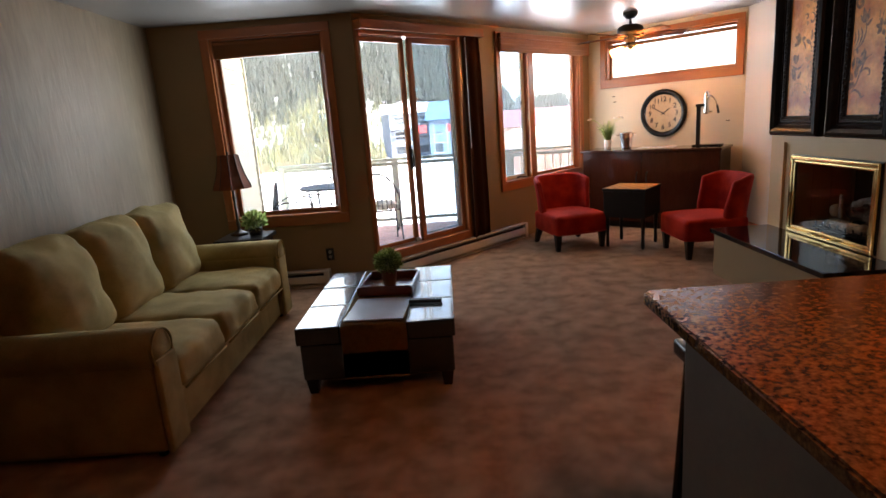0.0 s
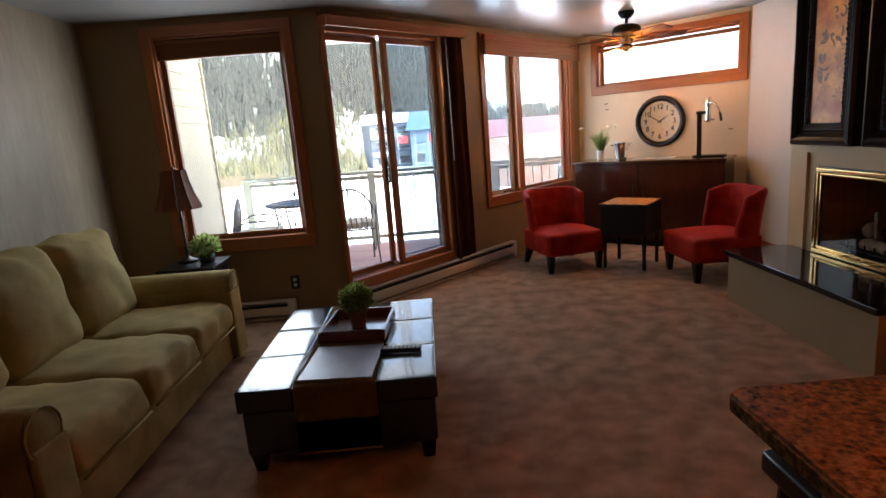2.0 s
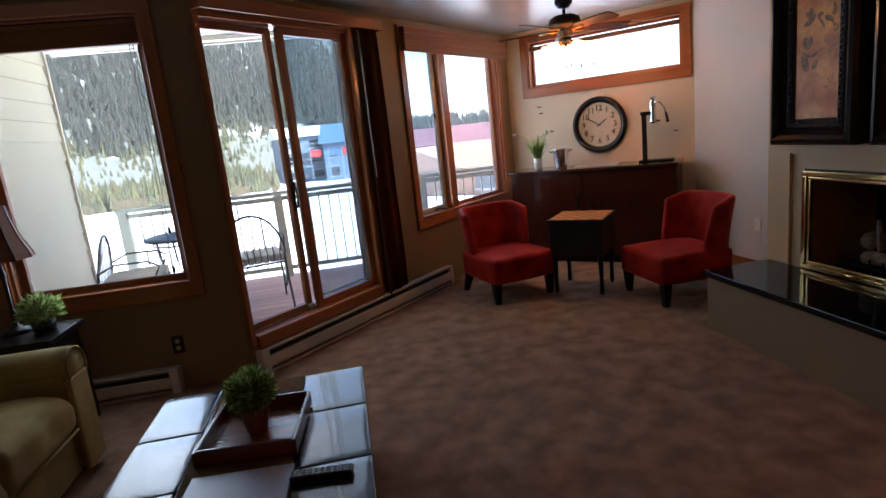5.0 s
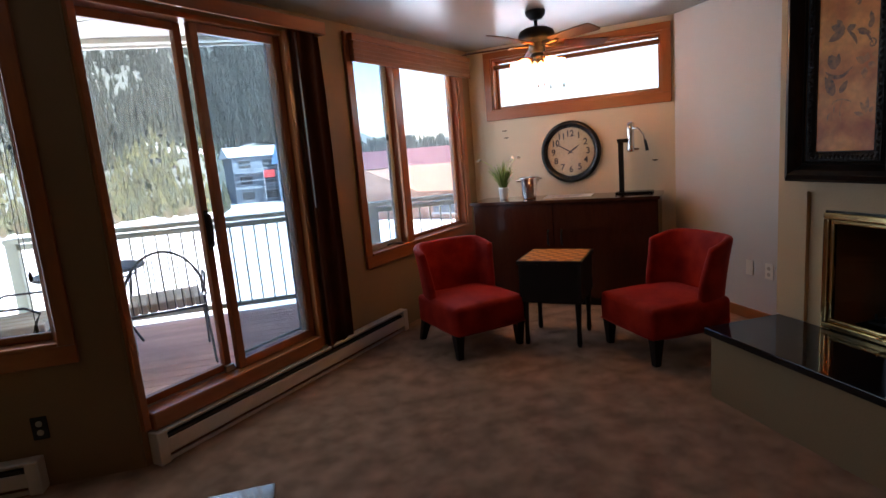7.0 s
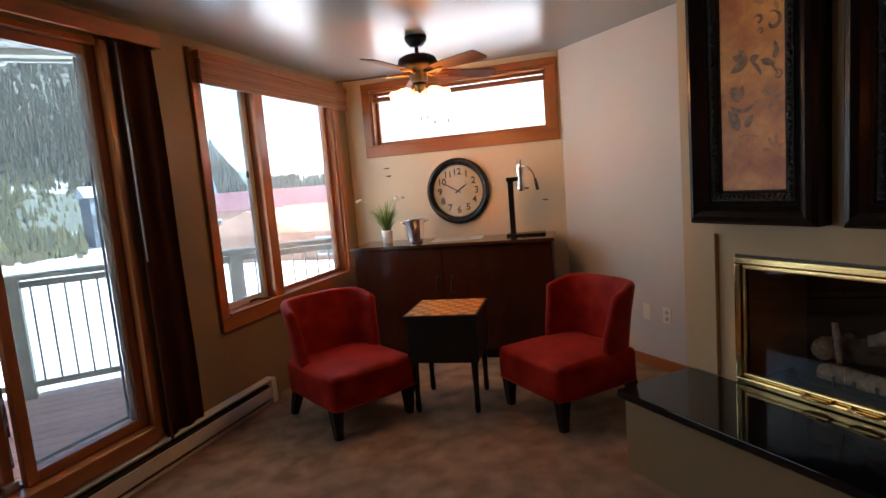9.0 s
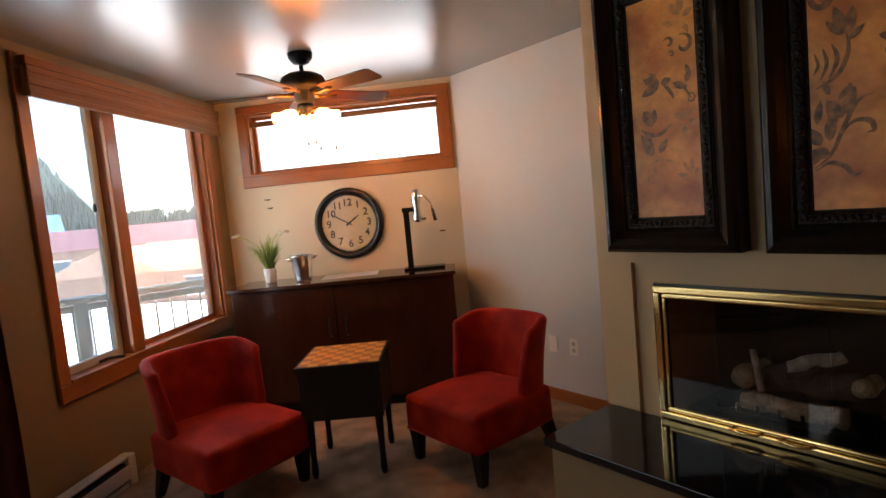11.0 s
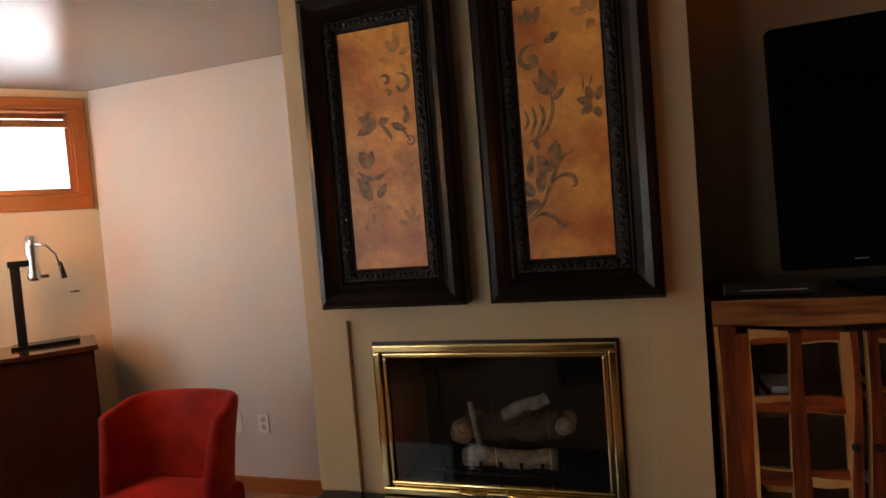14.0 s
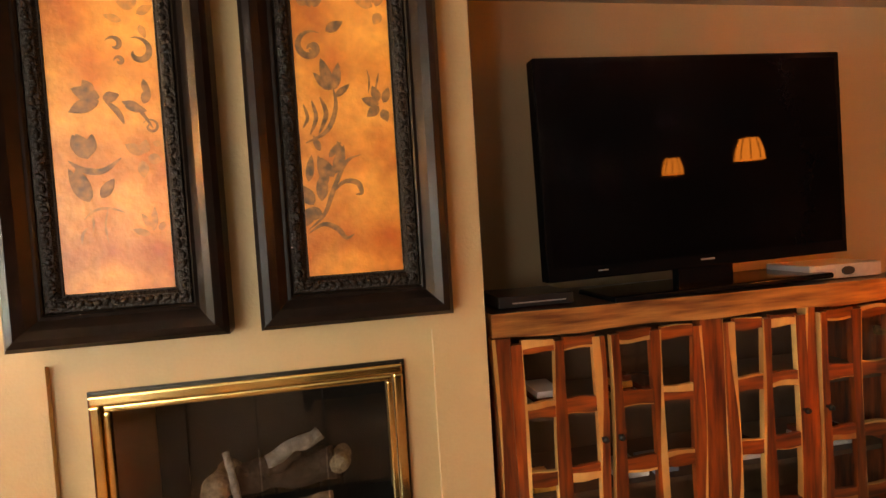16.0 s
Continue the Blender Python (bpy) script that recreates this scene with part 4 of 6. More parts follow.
# ---- ottoman with runner, tray, plant, folder and remote ----
ott = empty("ottoman", pose(0, 0, 0), "black leather storage ottoman used as coffee table", "ottoman")
OX0, OX1, OY0, OY1, OZ = -0.80, 0.08, 2.925, 4.10, 0.402
part("body", rbox(OX1 - OX0 - 0.03, OY1 - OY0 - 0.03, 0.22, 0.015, 4, at=pose((OX0 + OX1) / 2, (OY0 + OY1) / 2, 0.195)), M["leather"], ott, smooth=True)
for i in range(3):
    for j in range(3):
        x0 = (OX0, -0.555, -0.19)[i]
        x1 = (-0.555, -0.19, OX1)[i]
        y0 = OY0 + (OY1 - OY0) * j / 3
        y1 = OY0 + (OY1 - OY0) * (j + 1) / 3
        part("lid_panel", rbox(x1 - x0 - 0.001, y1 - y0 - 0.001, 0.10, 0.008, 7, (0, 0, 0.002), pose((x0 + x1) / 2, (y0 + y1) / 2, OZ - 0.05), 0.001, i + 3 * j), M["leather"], ott, smooth=True)
for x in (OX0 + 0.06, OX1 - 0.06):
    for y in (OY0 + 0.06, OY1 - 0.06):
        part("leg", lathe([(0.032, 0), (0.05, 0.09)], 4, at=pose(x, y, 0, 0, 0, 45)), M["legwood"], ott)
runner = empty("table_runner", pose(0, 0, 0), "tan woven runner laid over the ottoman", "runner")


def drape(pts, x0, x1, thick):
    bm = bmesh.new()
    n = 8
    rows = [[bm.verts.new((x0 + (x1 - x0) * k / n + 0.003 * math.sin(j), y, z + 0.0012 * math.sin(5 * k + j))) for k in range(n + 1)] for j, (y, z) in enumerate(pts)]
    for a, b in zip(rows, rows[1:]):
        for k in range(n):
            bm.faces.new((a[k], a[k + 1], b[k + 1], b[k]))
    bmesh.ops.solidify(bm, geom=bm.faces[:], thickness=thick)
    return bm


run = [(OY0 - 0.014, 0.10), (OY0 - 0.014, 0.25), (OY0 - 0.013, 0.37), (OY0 - 0.006, 0.40), (OY0 + 0.02, OZ + 0.005)] + [(OY0 + 0.05 + 0.09 * k, OZ + 0.006) for k in range(12)] + [(OY1 - 0.02, OZ + 0.005), (OY1 + 0.006, 0.40), (OY1 + 0.013, 0.37), (OY1 + 0.014, 0.2), (OY1 + 0.014, 0.10)]
part("cloth", drape(run, -0.545, -0.185, 0.004), M["runner"], runner, smooth=True)
for y in (OY0 - 0.017, OY1 + 0.017):
    part("hem", tube([(-0.545, y, 0.103), (-0.365, y, 0.102), (-0.185, y, 0.103)], 0.004, 6), M["runner"], runner, smooth=True)
TZ = OZ + 0.0095
tray = empty("tray", pose(-0.33, 3.60, TZ, rz=-5), "reddish-brown wooden serving tray on the runner", "tray")
part("bottom", boxes((-0.165, -0.18, 0, 0.165, 0.18, 0.012)), M["traywood"], tray)
for nm, r in (("side", (-0.175, -0.19, 0, -0.16, 0.19, 0.055)), ("side", (0.16, -0.19, 0, 0.175, 0.19, 0.055)), ("end", (-0.16, -0.19, 0, 0.16, -0.175, 0.06)), ("end", (-0.16, 0.175, 0, 0.16, 0.19, 0.06))):
    part(nm, boxes(r, bevel=0.004), M["traywood"], tray)


def ball_plant(name, m, pot_rows, pot_mat, label, n, R, Rz, cz, mats, blade_w, blade_l, seed):
    """A pot with a dense round head of short leaves."""
    e = empty(name, m, label, "plant")
    part("pot", lathe(pot_rows, 24), pot_mat, e, smooth=True)
    top = pot_rows[-1][1]
    part("soil", lathe([(pot_rows[-1][0] * 0.93, top - 0.012), (pot_rows[-1][0] * 0.9, top - 0.008)], 16), M["soot"], e)
    rnd = random.Random(seed)
    bm = bmesh.new()
    for k in range(n):
        d = Vector((rnd.gauss(0, 1), rnd.gauss(0, 1), rnd.gauss(0.25, 0.9))).normalized()
        lump = 1 + 0.22 * noise.noise(d * 2.6 + Vector((seed, 0, 0)))
        q = d * rnd.uniform(0.45, 0.95) * lump
        p0 = Vector((q.x * R, q.y * R, q.z * Rz + cz))
        if p0.z < top - 0.015:
            continue
        ax = (d + Vector((rnd.uniform(-0.6, 0.6), rnd.uniform(-0.6, 0.6), rnd.uniform(-0.1, 0.8)))).normalized()
        side = ax.cross(Vector((rnd.uniform(-1, 1), rnd.uniform(-1, 1), rnd.uniform(-1, 1)))).normalized()
        L, wv = blade_l * rnd.uniform(0.6, 1.2), blade_w * rnd.uniform(0.7, 1.2)
        up = ax.cross(side) * L * 0.12
        a, b, c, e2, f = p0, p0 + ax * L * 0.4 + side * wv + up, p0 + ax * L * 0.4 - side * wv + up, p0 + ax * L, p0 + ax * L * 0.45 - up
        va, vb, vc, ve, vf = [bm.verts.new(x) for x in (a, b, c, e2, f)]
        for tri in ((va, vf, vb), (va, vc, vf), (vf, ve, vb), (vf, vc, ve)):
            bm.faces.new(tri).material_index = k % len(mats)
    for k in range(14):
        a = rnd.uniform(0, 6.28)
        tube([(0, 0, top - 0.02), (0.4 * R * math.cos(a), 0.4 * R * math.sin(a), cz)], 0.0018, 4, bm)
    tagged(part("leaves", bm, mats, e), kind="stuff")
    return e


def tuft_plant(name, m, pot_rows, pot_mat, label, n, r, h, mats, blade_w=0.004, seed=1, droop=0.5, heads=0, base_z=None):
    """A pot with a dense tuft of thin leaves."""
    e = empty(name, m, label, "plant")
    part("pot", lathe(pot_rows, 24), pot_mat, e, smooth=True)
    top = pot_rows[-1][1] if base_z is None else base_z
    part("soil", lathe([(pot_rows[-1][0] * 0.93, top - 0.012), (pot_rows[-1][0] * 0.9, top - 0.008)], 16), M["soot"], e)
    rnd = random.Random(seed)
    bm = bmesh.new()
    for k in range(n):
        a = rnd.uniform(0, 2 * math.pi)
        lean = rnd.uniform(0, 1) ** 0.6
        L = h * rnd.uniform(0.65, 1.1)
        b = Vector((math.cos(a), math.sin(a), 0))
        side = Vector((-b.y, b.x, 0)) * blade_w
        p0 = b * rnd.uniform(0, pot_rows[-1][0] * 0.5) + Vector((0, 0, top - 0.02))
        prev = None
        for j in range(4):
            f = j / 3
            p = p0 + b * (r * lean * f ** 1.3) + Vector((0, 0, L * f * (1 - droop * lean * f)))
            wv = side * (1 - f * 0.85)
            pair = (bm.verts.new(p - wv), bm.verts.new(p + wv))
            if prev:
                bm.faces.new((prev[0], prev[1], pair[1], pair[0])).material_index = k % len(mats)
            prev = pair
    tagged(part("leaves", bm, mats, e), kind="stuff")
    for k in range(heads):
        a = 0.4 + k * 2.2
        b = Vector((math.cos(a), math.sin(a), 0))
        pts = [Vector((0, 0, top)) + b * (r * 1.3 * (j / 6) ** 1.6) + Vector((0, 0, h * 1.25 * (j / 6) * (1 - 0.28 * (j / 6) ** 2))) for j in range(7)]
        part("stalk", tube(pts, 0.0022, 5), M["grass_pale"], e, smooth=True)
        hm = bmesh.new()
        bmesh.ops.create_icosphere(hm, subdivisions=2, radius=1, matrix=Matrix.Translation(pts[-1]) @ Vector((b.x, b.y, -0.3)).to_track_quat("Z", "Y").to_matrix().to_4x4() @ Matrix.Diagonal((0.012, 0.012, 0.03, 1)))
        part("flower_head", hm, M["tuft"], e, "fluffy cream flower head", True)
    return e


ball_plant("potted_plant", pose(-0.33, 3.60, TZ + 0.0125), [(0.035, 0), (0.038, 0.004), (0.052, 0.085), (0.055, 0.09), (0.055, 0.105)], M["terracotta"], "small round green plant in a brown pot on the tray", 2200, 0.088, 0.074, 0.158, [M["grass"], M["grass_pale"], M["grass"]], 0.0035, 0.028, 2)
folder = empty("folder", pose(-0.355, 3.15, TZ, rz=-4), "blue guest-information folder lying on the runner", "folder")
part("back_cover", boxes((-0.165, -0.19, 0, 0.165, 0.19, 0.0015)), M["bluebook"], folder)
part("front_cover", boxes((-0.165, -0.19, 0.0055, 0.165, 0.19, 0.007)), M["bluebook"], folder)
part("pages", boxes((-0.16, -0.185, 0.0015, 0.158, 0.185, 0.0055)), M["paper"], folder)
rem = empty("remote_control", pose(-0.085, 3.235, OZ + 0.003, rz=-7), "black television remote control lying on the ottoman", "remote")
part("case", rbox(0.20, 0.048, 0.022, 0.008, 5, at=pose(0, 0, 0.013)), M["plastic"], rem, smooth=True)
for i in range(9):
    for j in range(3):
        part("button", boxes((-0.085 + 0.02 * i, -0.016 + 0.013 * j, 0.023, -0.073 + 0.02 * i, -0.008 + 0.013 * j, 0.026)), M["button"], rem)

# ---- kitchen counter ----
counter = empty("kitchen_counter", pose(0, 0, 0), "kitchen peninsula with brown speckled granite top", "counter")
bm = bmesh.new()
cut = 0.025
ring = [(0.645, -1.5), (2.9, -1.5), (2.9, 1.645), (0.645 + cut, 1.645), (0.645, 1.645 - cut)]
lo, hi = [bm.verts.new((x, y, 0.877)) for x, y in ring], [bm.verts.new((x, y, 0.915)) for x, y in ring]
bm.faces.new(lo[::-1])
bm.faces.new(hi)
for k in range(5):
    bm.faces.new((lo[k], lo[(k + 1) % 5], hi[(k + 1) % 5], hi[k]))
bmesh.ops.bevel(bm, geom=bm.edges[:], offset=0.006, segments=2, affect="EDGES")
part("granite_top", bm, M["granite"], counter, "polished brown and orange speckled granite")
part("body", boxes((0.686, -1.48, 0, 2.88, 1.42, 0.877), bevel=0.003), M["bodywood"], counter)
stool = empty("bar_stool", pose(0.945, 1.585, 0), "black backless bar stool pushed under the counter", "stool")
part("seat", rbox(0.33, 0.30, 0.055, 0.012, 4, (0, 0, -0.006), pose(0, 0, 0.692)), M["black"], stool, smooth=True)
for x, y in ((-0.125, -0.11), (0.125, -0.11), (-0.125, 0.11), (0.125, 0.11)):
    part("leg", tube([(x * 1.25, y * 1.2, 0.0), (x, y, 0.67)], 0.017, 8), M["black"], stool)
for y in (-0.125, 0.125):
    part("rung", tube([(-0.147, y, 0.22), (0.147, y, 0.22)], 0.011, 8), M["black"], stool)
for x in (-0.14, 0.14):
    part("rung", tube([(x, -0.12, 0.34), (x, 0.12, 0.34)], 0.011, 8), M["black"], stool)

# ---- pendants over the counter ----
for x, y, z in ((0.93, 1.08, 1.76), (2.0, 1.32, 1.75)):
    e = empty("pendant_lamp", pose(x, y, 0), "lit amber glass pendant lamp over the kitchen counter", "lamp", "pendants over the counter")
    part("shade", lathe([(0.048, z + 0.07), (0.056, z + 0.062), (0.078, z), (0.084, z - 0.055), (0.081, z - 0.055), (0.075, z), (0.053, z + 0.058), (0.045, z + 0.066)], 24, cap=False), M["pendant"], e, smooth=True)
    for k in range(10):
        a = 2 * math.pi * k / 10
        part("rib", tube([(q * math.cos(a), q * math.sin(a), h) for q, h in ((0.057, z + 0.062), (0.0795, z), (0.0855, z - 0.055))], 0.0028, 5), M["bronze"], e)
    part("cap", lathe([(0.05, z + 0.068), (0.038, z + 0.10), (0.012, z + 0.125)], 20), M["bronze"], e, smooth=True)
    part("rod", tube([(0, 0, z + 0.12), (0, 0, CEIL - 0.02)], 0.006), M["bronze"], e)
    part("canopy", lathe([(0.06, CEIL - 0.025), (0.05, CEIL - 0.001)], 20), M["bronze"], e)
    lamp = new("pendant_bulb", bpy.data.lights.new("pendant_bulb", "POINT"))
    lamp.data.energy, lamp.data.color, lamp.data.shadow_soft_size = PENDANT_W, (1.0, 0.50, 0.17), 0.04
    lamp.location = (x, y, z + 0.02)

# ---- side table, lamp and plant by the window ----
st = empty("side_table", pose(-1.70, 4.86, 0), "small black side table beside the sofa", "side table")
part("top", boxes((-0.21, -0.2, 0.565, 0.21, 0.2, 0.60), bevel=0.006), M["legwood"], st)
part("apron", boxes((-0.18, -0.17, 0.48, 0.18, 0.17, 0.565)), M["legwood"], st)
for x in (-0.17, 0.17):
    for y in (-0.16, 0.16):
        part("leg", boxes((x - 0.018, y - 0.018, 0, x + 0.018, y + 0.018, 0.48), bevel=0.003), M["legwood"], st)
lampt = empty("table_lamp", pose(-1.78, 4.94, 0.60), "table lamp with brown bell shade on the side table", "lamp")
part("base", lathe([(0.075, 0), (0.078, 0.012), (0.05, 0.025), (0.018, 0.04), (0.012, 0.07), (0.018, 0.10), (0.011, 0.13), (0.010, 0.30), (0.017, 0.33), (0.010, 0.36), (0.008, 0.47)], 24), M["lampmetal"], lampt, smooth=True)
part("shade", lathe([(0.165, 0.41), (0.158, 0.44), (0.125, 0.52), (0.100, 0.62), (0.088, 0.70), (0.086, 0.70), (0.098, 0.62), (0.123, 0.52), (0.156, 0.44), (0.163, 0.41)], 10, cap=False), M["shade"], lampt, "brown fabric bell shade with ribs")
for k in range(10):
    a = 2 * math.pi * k / 10
    part("rib", tube([((r + 0.001) * math.cos(a), (r + 0.001) * math.sin(a), z) for r, z in ((0.165, 0.41), (0.158, 0.44), (0.125, 0.52), (0.100, 0.62), (0.088, 0.70))], 0.003, 5), M["lampmetal"], lampt)
part("socket_stem", tube([(0, 0, 0.46), (0, 0, 0.60)], 0.01), M["bronze"], lampt)
part("finial", lathe([(0.004, 0.70), (0.010, 0.715), (0.004, 0.735)], 10), M["bronze"], lampt, smooth=True)
part("spider", tube([(-0.086, 0, 0.698), (0.086, 0, 0.698)], 0.003, 5), M["bronze"], lampt)
ball_plant("potted_plant", pose(-1.615, 4.89, 0.60), [(0.05, 0), (0.056, 0.01), (0.06, 0.06), (0.056, 0.062)], M["plastic"], "small pale-green leafy plant in a dark dish", 900, 0.10, 0.075, 0.115, [M["grass_pale"], M["grass_pale"], M["grass"]], 0.008, 0.04, 5)


# ---- slipper chairs ----
def slipper_chair(m, label):
    e = empty("slipper_chair", m, label, "chair", "chairs at the chess table")
    part("seat", rbox(0.59, 0.60, 0.21, 0.03, 9, (0.008, 0.008, 0.03), pose(0, -0.03, 0.275), 0.003, 1), M["velvet"], e, smooth=True)
    part("seat_piping", tube([(-0.285, -0.328, 0.19), (0.285, -0.328, 0.19)], 0.006, 6), M["velvet"], e, smooth=True)
    path = []
    for k in range(29):
        f = -1 + 2 * k / 28
        a = f * 1.57
        x = 0.272 * math.copysign(abs(math.sin(a)) ** 0.62, a)
        y = 0.06 + 0.24 * max(0.0, math.cos(a)) ** 0.6
        path.append((x, y, f))
    bm = bmesh.new()
    rows = []
    nz = 9
    for j in range(nz + 1):
        h = j / nz
        row = []
        for x, y, f in path:
            edge = abs(f) ** 6
            top = 0.76 - 0.05 * edge
            z = 0.20 + (top - 0.20) * h
            out = 0.012 + 0.045 * h ** 2.2
            d = Vector((x, y + 0.02, 0))
            d = d.normalized() if d.length else Vector((0, 1, 0))
            fwd = -0.07 * edge * math.sin(math.pi * min(1, h * 0.9)) * (1 - h)
            row.append(bm.verts.new((x + d.x * out, y + d.y * out + fwd + 0.02 * h, z)))
        rows.append(row)
    for a, b in zip(rows, rows[1:]):
        for k in range(28):
            bm.faces.new((a[k], a[k + 1], b[k + 1], b[k]))
    bmesh.ops.recalc_face_normals(bm, faces=bm.faces)
    bmesh.ops.solidify(bm, geom=bm.faces[:], thickness=0.055)
    back = part("backrest", bm, M["velvet"], e, smooth=True)
    bv = back.modifiers.new("soft_edges", "BEVEL")
    bv.width, bv.segments, bv.limit_method, bv.angle_limit = 0.024, 3, "ANGLE", radians(50)
    for x, y, dx, dy in ((-0.255, -0.28, 0, 0), (0.255, -0.28, 0, 0), (-0.24, 0.24, -0.02, 0.07), (0.24, 0.24, 0.02, 0.07)):
        lb = bmesh.new()
        lo = [lb.verts.new((x + dx + sx * 0.020, y + dy + sy * 0.020, 0)) for sx, sy in ((-1, -1), (1, -1), (1, 1), (-1, 1))]
        hi = [lb.verts.new((x + sx * 0.034, y + sy * 0.034, 0.185)) for sx, sy in ((-1, -1), (1, -1), (1, 1), (-1, 1))]
        lb.faces.new(lo[::-1])
        lb.faces.new(hi)
        for k in range(4):
            lb.faces.new((lo[k], lo[(k + 1) % 4], hi[(k + 1) % 4], hi[k]))
        part("leg", lb, M["legwood"], e)
    return e


chair = slipper_chair(pose(1.415, 6.225, 0, rz=13), "red velvet slipper chair with black tapered legs")
copy_thing(chair, pose(2.60, 5.48, 0, rz=-88))

# ---- chess table ----
ct = empty("chess_table", pose(2.047, 6.003, 0, rz=51), "black side table with inlaid chessboard top", "table")
H2 = 0.234
part("top", boxes((-H2, -H2, 0.605, H2, H2, 0.632), bevel=0.004), M["legwood"], ct)
for nm, r in (("apron", (-0.222, -0.222, 0.33, 0.222, -0.205, 0.605)), ("apron", (-0.222, 0.205, 0.33, 0.222, 0.222, 0.605)), ("apron", (-0.222, -0.205, 0.33, -0.205, 0.205, 0.605)), ("apron", (0.205, -0.205, 0.33, 0.222, 0.205, 0.605))):
    part(nm, boxes(r, bevel=0.002), M["legwood"], ct)
part("shelf", boxes((-0.205, -0.205, 0.33, 0.205, 0.205, 0.345)), M["legwood"], ct)
for x in (-0.19, 0.19):
    for y in (-0.19, 0.19):
        part("leg", lathe([(0.014, 0), (0.020, 0.03), (0.016, 0.12), (0.024, 0.34), (0.024, 0.605)], 10, at=pose(x, y, 0)), M["legwood"], ct, smooth=True)
q = 0.055
sq = bmesh.new()
bm_box(sq, 0, 0, 0, q - 0.0008, q - 0.0008, 0.003)
sqm = []
for mm in ("square_lt", "square_dk"):
    me = bpy.data.meshes.new("square")
    sq.to_mesh(me)
    me.materials.append(M[mm])
    sqm.append(me)
sq.free()
for i in range(8):
    for j in range(8):
        o = new("square", sqm[(i + j) % 2])
        o.parent = ct
        o.location = (-4 * q + i * q, -4 * q + j * q, 0.6315)

# ---- bar cabinet and what stands on it ----
M_BAR = M_CLER @ pose(0.27, -0.675, 0, rz=5.6)
bar = empty("bar_cabinet", M_BAR, "dark mahogany bar cabinet with two doors", "cabinet")
BL, BD = 1.66, 0.47
part("carcass", boxes((0.02, 0.025, 0.07, BL - 0.02, BD, 0.925), bevel=0.003), M["mahogany"], bar)
part("top", boxes((0, -0.012, 0.925, BL, BD + 0.004, 0.953), bevel=0.006), M["mahogany_h"], bar)
part("plinth", boxes((0.05, 0.05, 0, BL - 0.05, BD - 0.02, 0.07)), M["legwood"], bar)
for a, b, hx in ((0.03, 0.77, 0.725), (0.775, 1.63, 0.845)):
    d = part("door", boxes((a, 0.005, 0.09, b, 0.025, 0.915), bevel=0.003), M["mahogany"], bar)
    part("handle", tube([(hx, 0.005, 0.555), (hx, -0.025, 0.565), (hx, -0.028, 0.62), (hx, -0.025, 0.675), (hx, 0.005, 0.685)], 0.008), M["iron"], d, "black iron pull", True)
BZ = 0.954
onbar = lambda x, y, z=0.0, a=0.0: pose(x, y, BZ + z, rz=a)
tuft_plant("potted_plant", onbar(2.175, 7.33), [(0.036, 0), (0.040, 0.004), (0.047, 0.10), (0.049, 0.11)], M["white_pot"], "ornamental grass with cream flower heads in white pot", 170, 0.17, 0.30, [M["grass"], M["grass_pale"], M["grass"]], 0.006, 8, 0.4, heads=5)
bk = empty("ice_bucket", onbar(2.335, 7.09), "chrome ice bucket with two ring handles", "bucket")
part("bowl", lathe([(0.0001, 0.004), (0.055, 0), (0.058, 0.012), (0.062, 0.03), (0.085, 0.185), (0.092, 0.19), (0.092, 0.197), (0.083, 0.195), (0.060, 0.04), (0.0001, 0.035)], 36, cap=False), M["chrome"], bk, smooth=True)
for sgn in (-1, 1):
    part("handle", tube([(sgn * 0.085, -0.02, 0.165), (sgn * 0.115, -0.018, 0.175), (sgn * 0.125, 0, 0.18), (sgn * 0.115, 0.018, 0.175), (sgn * 0.085, 0.02, 0.165)], 0.006), M["chrome"], bk, smooth=True)
sh = empty("menu_sheet", M_BAR @ pose(0.855, 0.30, BZ, rz=4), "white printed sheet lying on the bar cabinet", "paper")
part("sheet", boxes((-0.21, -0.13, 0, 0.21, 0.13, 0.002)), M["paper"], sh)
part("print", boxes(*[(-0.16, 0.08 - 0.03 * k, 0.0022, 0.10 + 0.02 * (k % 3), 0.086 - 0.03 * k, 0.0026) for k in range(6)]), M["button"], sh, "grey lines of print")
op = empty("wine_opener", M_BAR @ pose(1.325, 0.30, BZ), "bar-top lever wine opener on a black stand", "wine opener")
part("base_plate", boxes((-0.05, -0.07, 0, 0.26, 0.07, 0.018), bevel=0.004), M["black"], op)
part("column", boxes((-0.022, -0.016, 0.018, 0.022, 0.016, 0.46), bevel=0.004), M["black"], op)
part("head_clamp", boxes((-0.03, -0.025, 0.44, 0.06, 0.025, 0.475), bevel=0.005), M["black"], op)
part("barrel", lathe([(0.030, 0.36), (0.036, 0.38), (0.030, 0.42), (0.026, 0.48), (0.034, 0.52), (0.030, 0.60), (0.018, 0.61)], 20, at=pose(0.085, 0, -0.0)), M["chrome"], op, "chrome opener barrel", True)
part("lever", tube([(0.10, -0.03, 0.56), (0.15, -0.035, 0.55), (0.19, -0.035, 0.50), (0.205, -0.035, 0.44)], 0.008), M["chrome"], op, smooth=True)
part("grip", tube([(0.203, -0.035, 0.45), (0.22, -0.035, 0.36)], [0.012, 0.014], 10), M["plastic"], op, "black lever grip", True)
part("clamp_jaw", boxes((0.06, -0.02, 0.37, 0.15, 0.02, 0.39), bevel=0.004), M["chrome"], op)

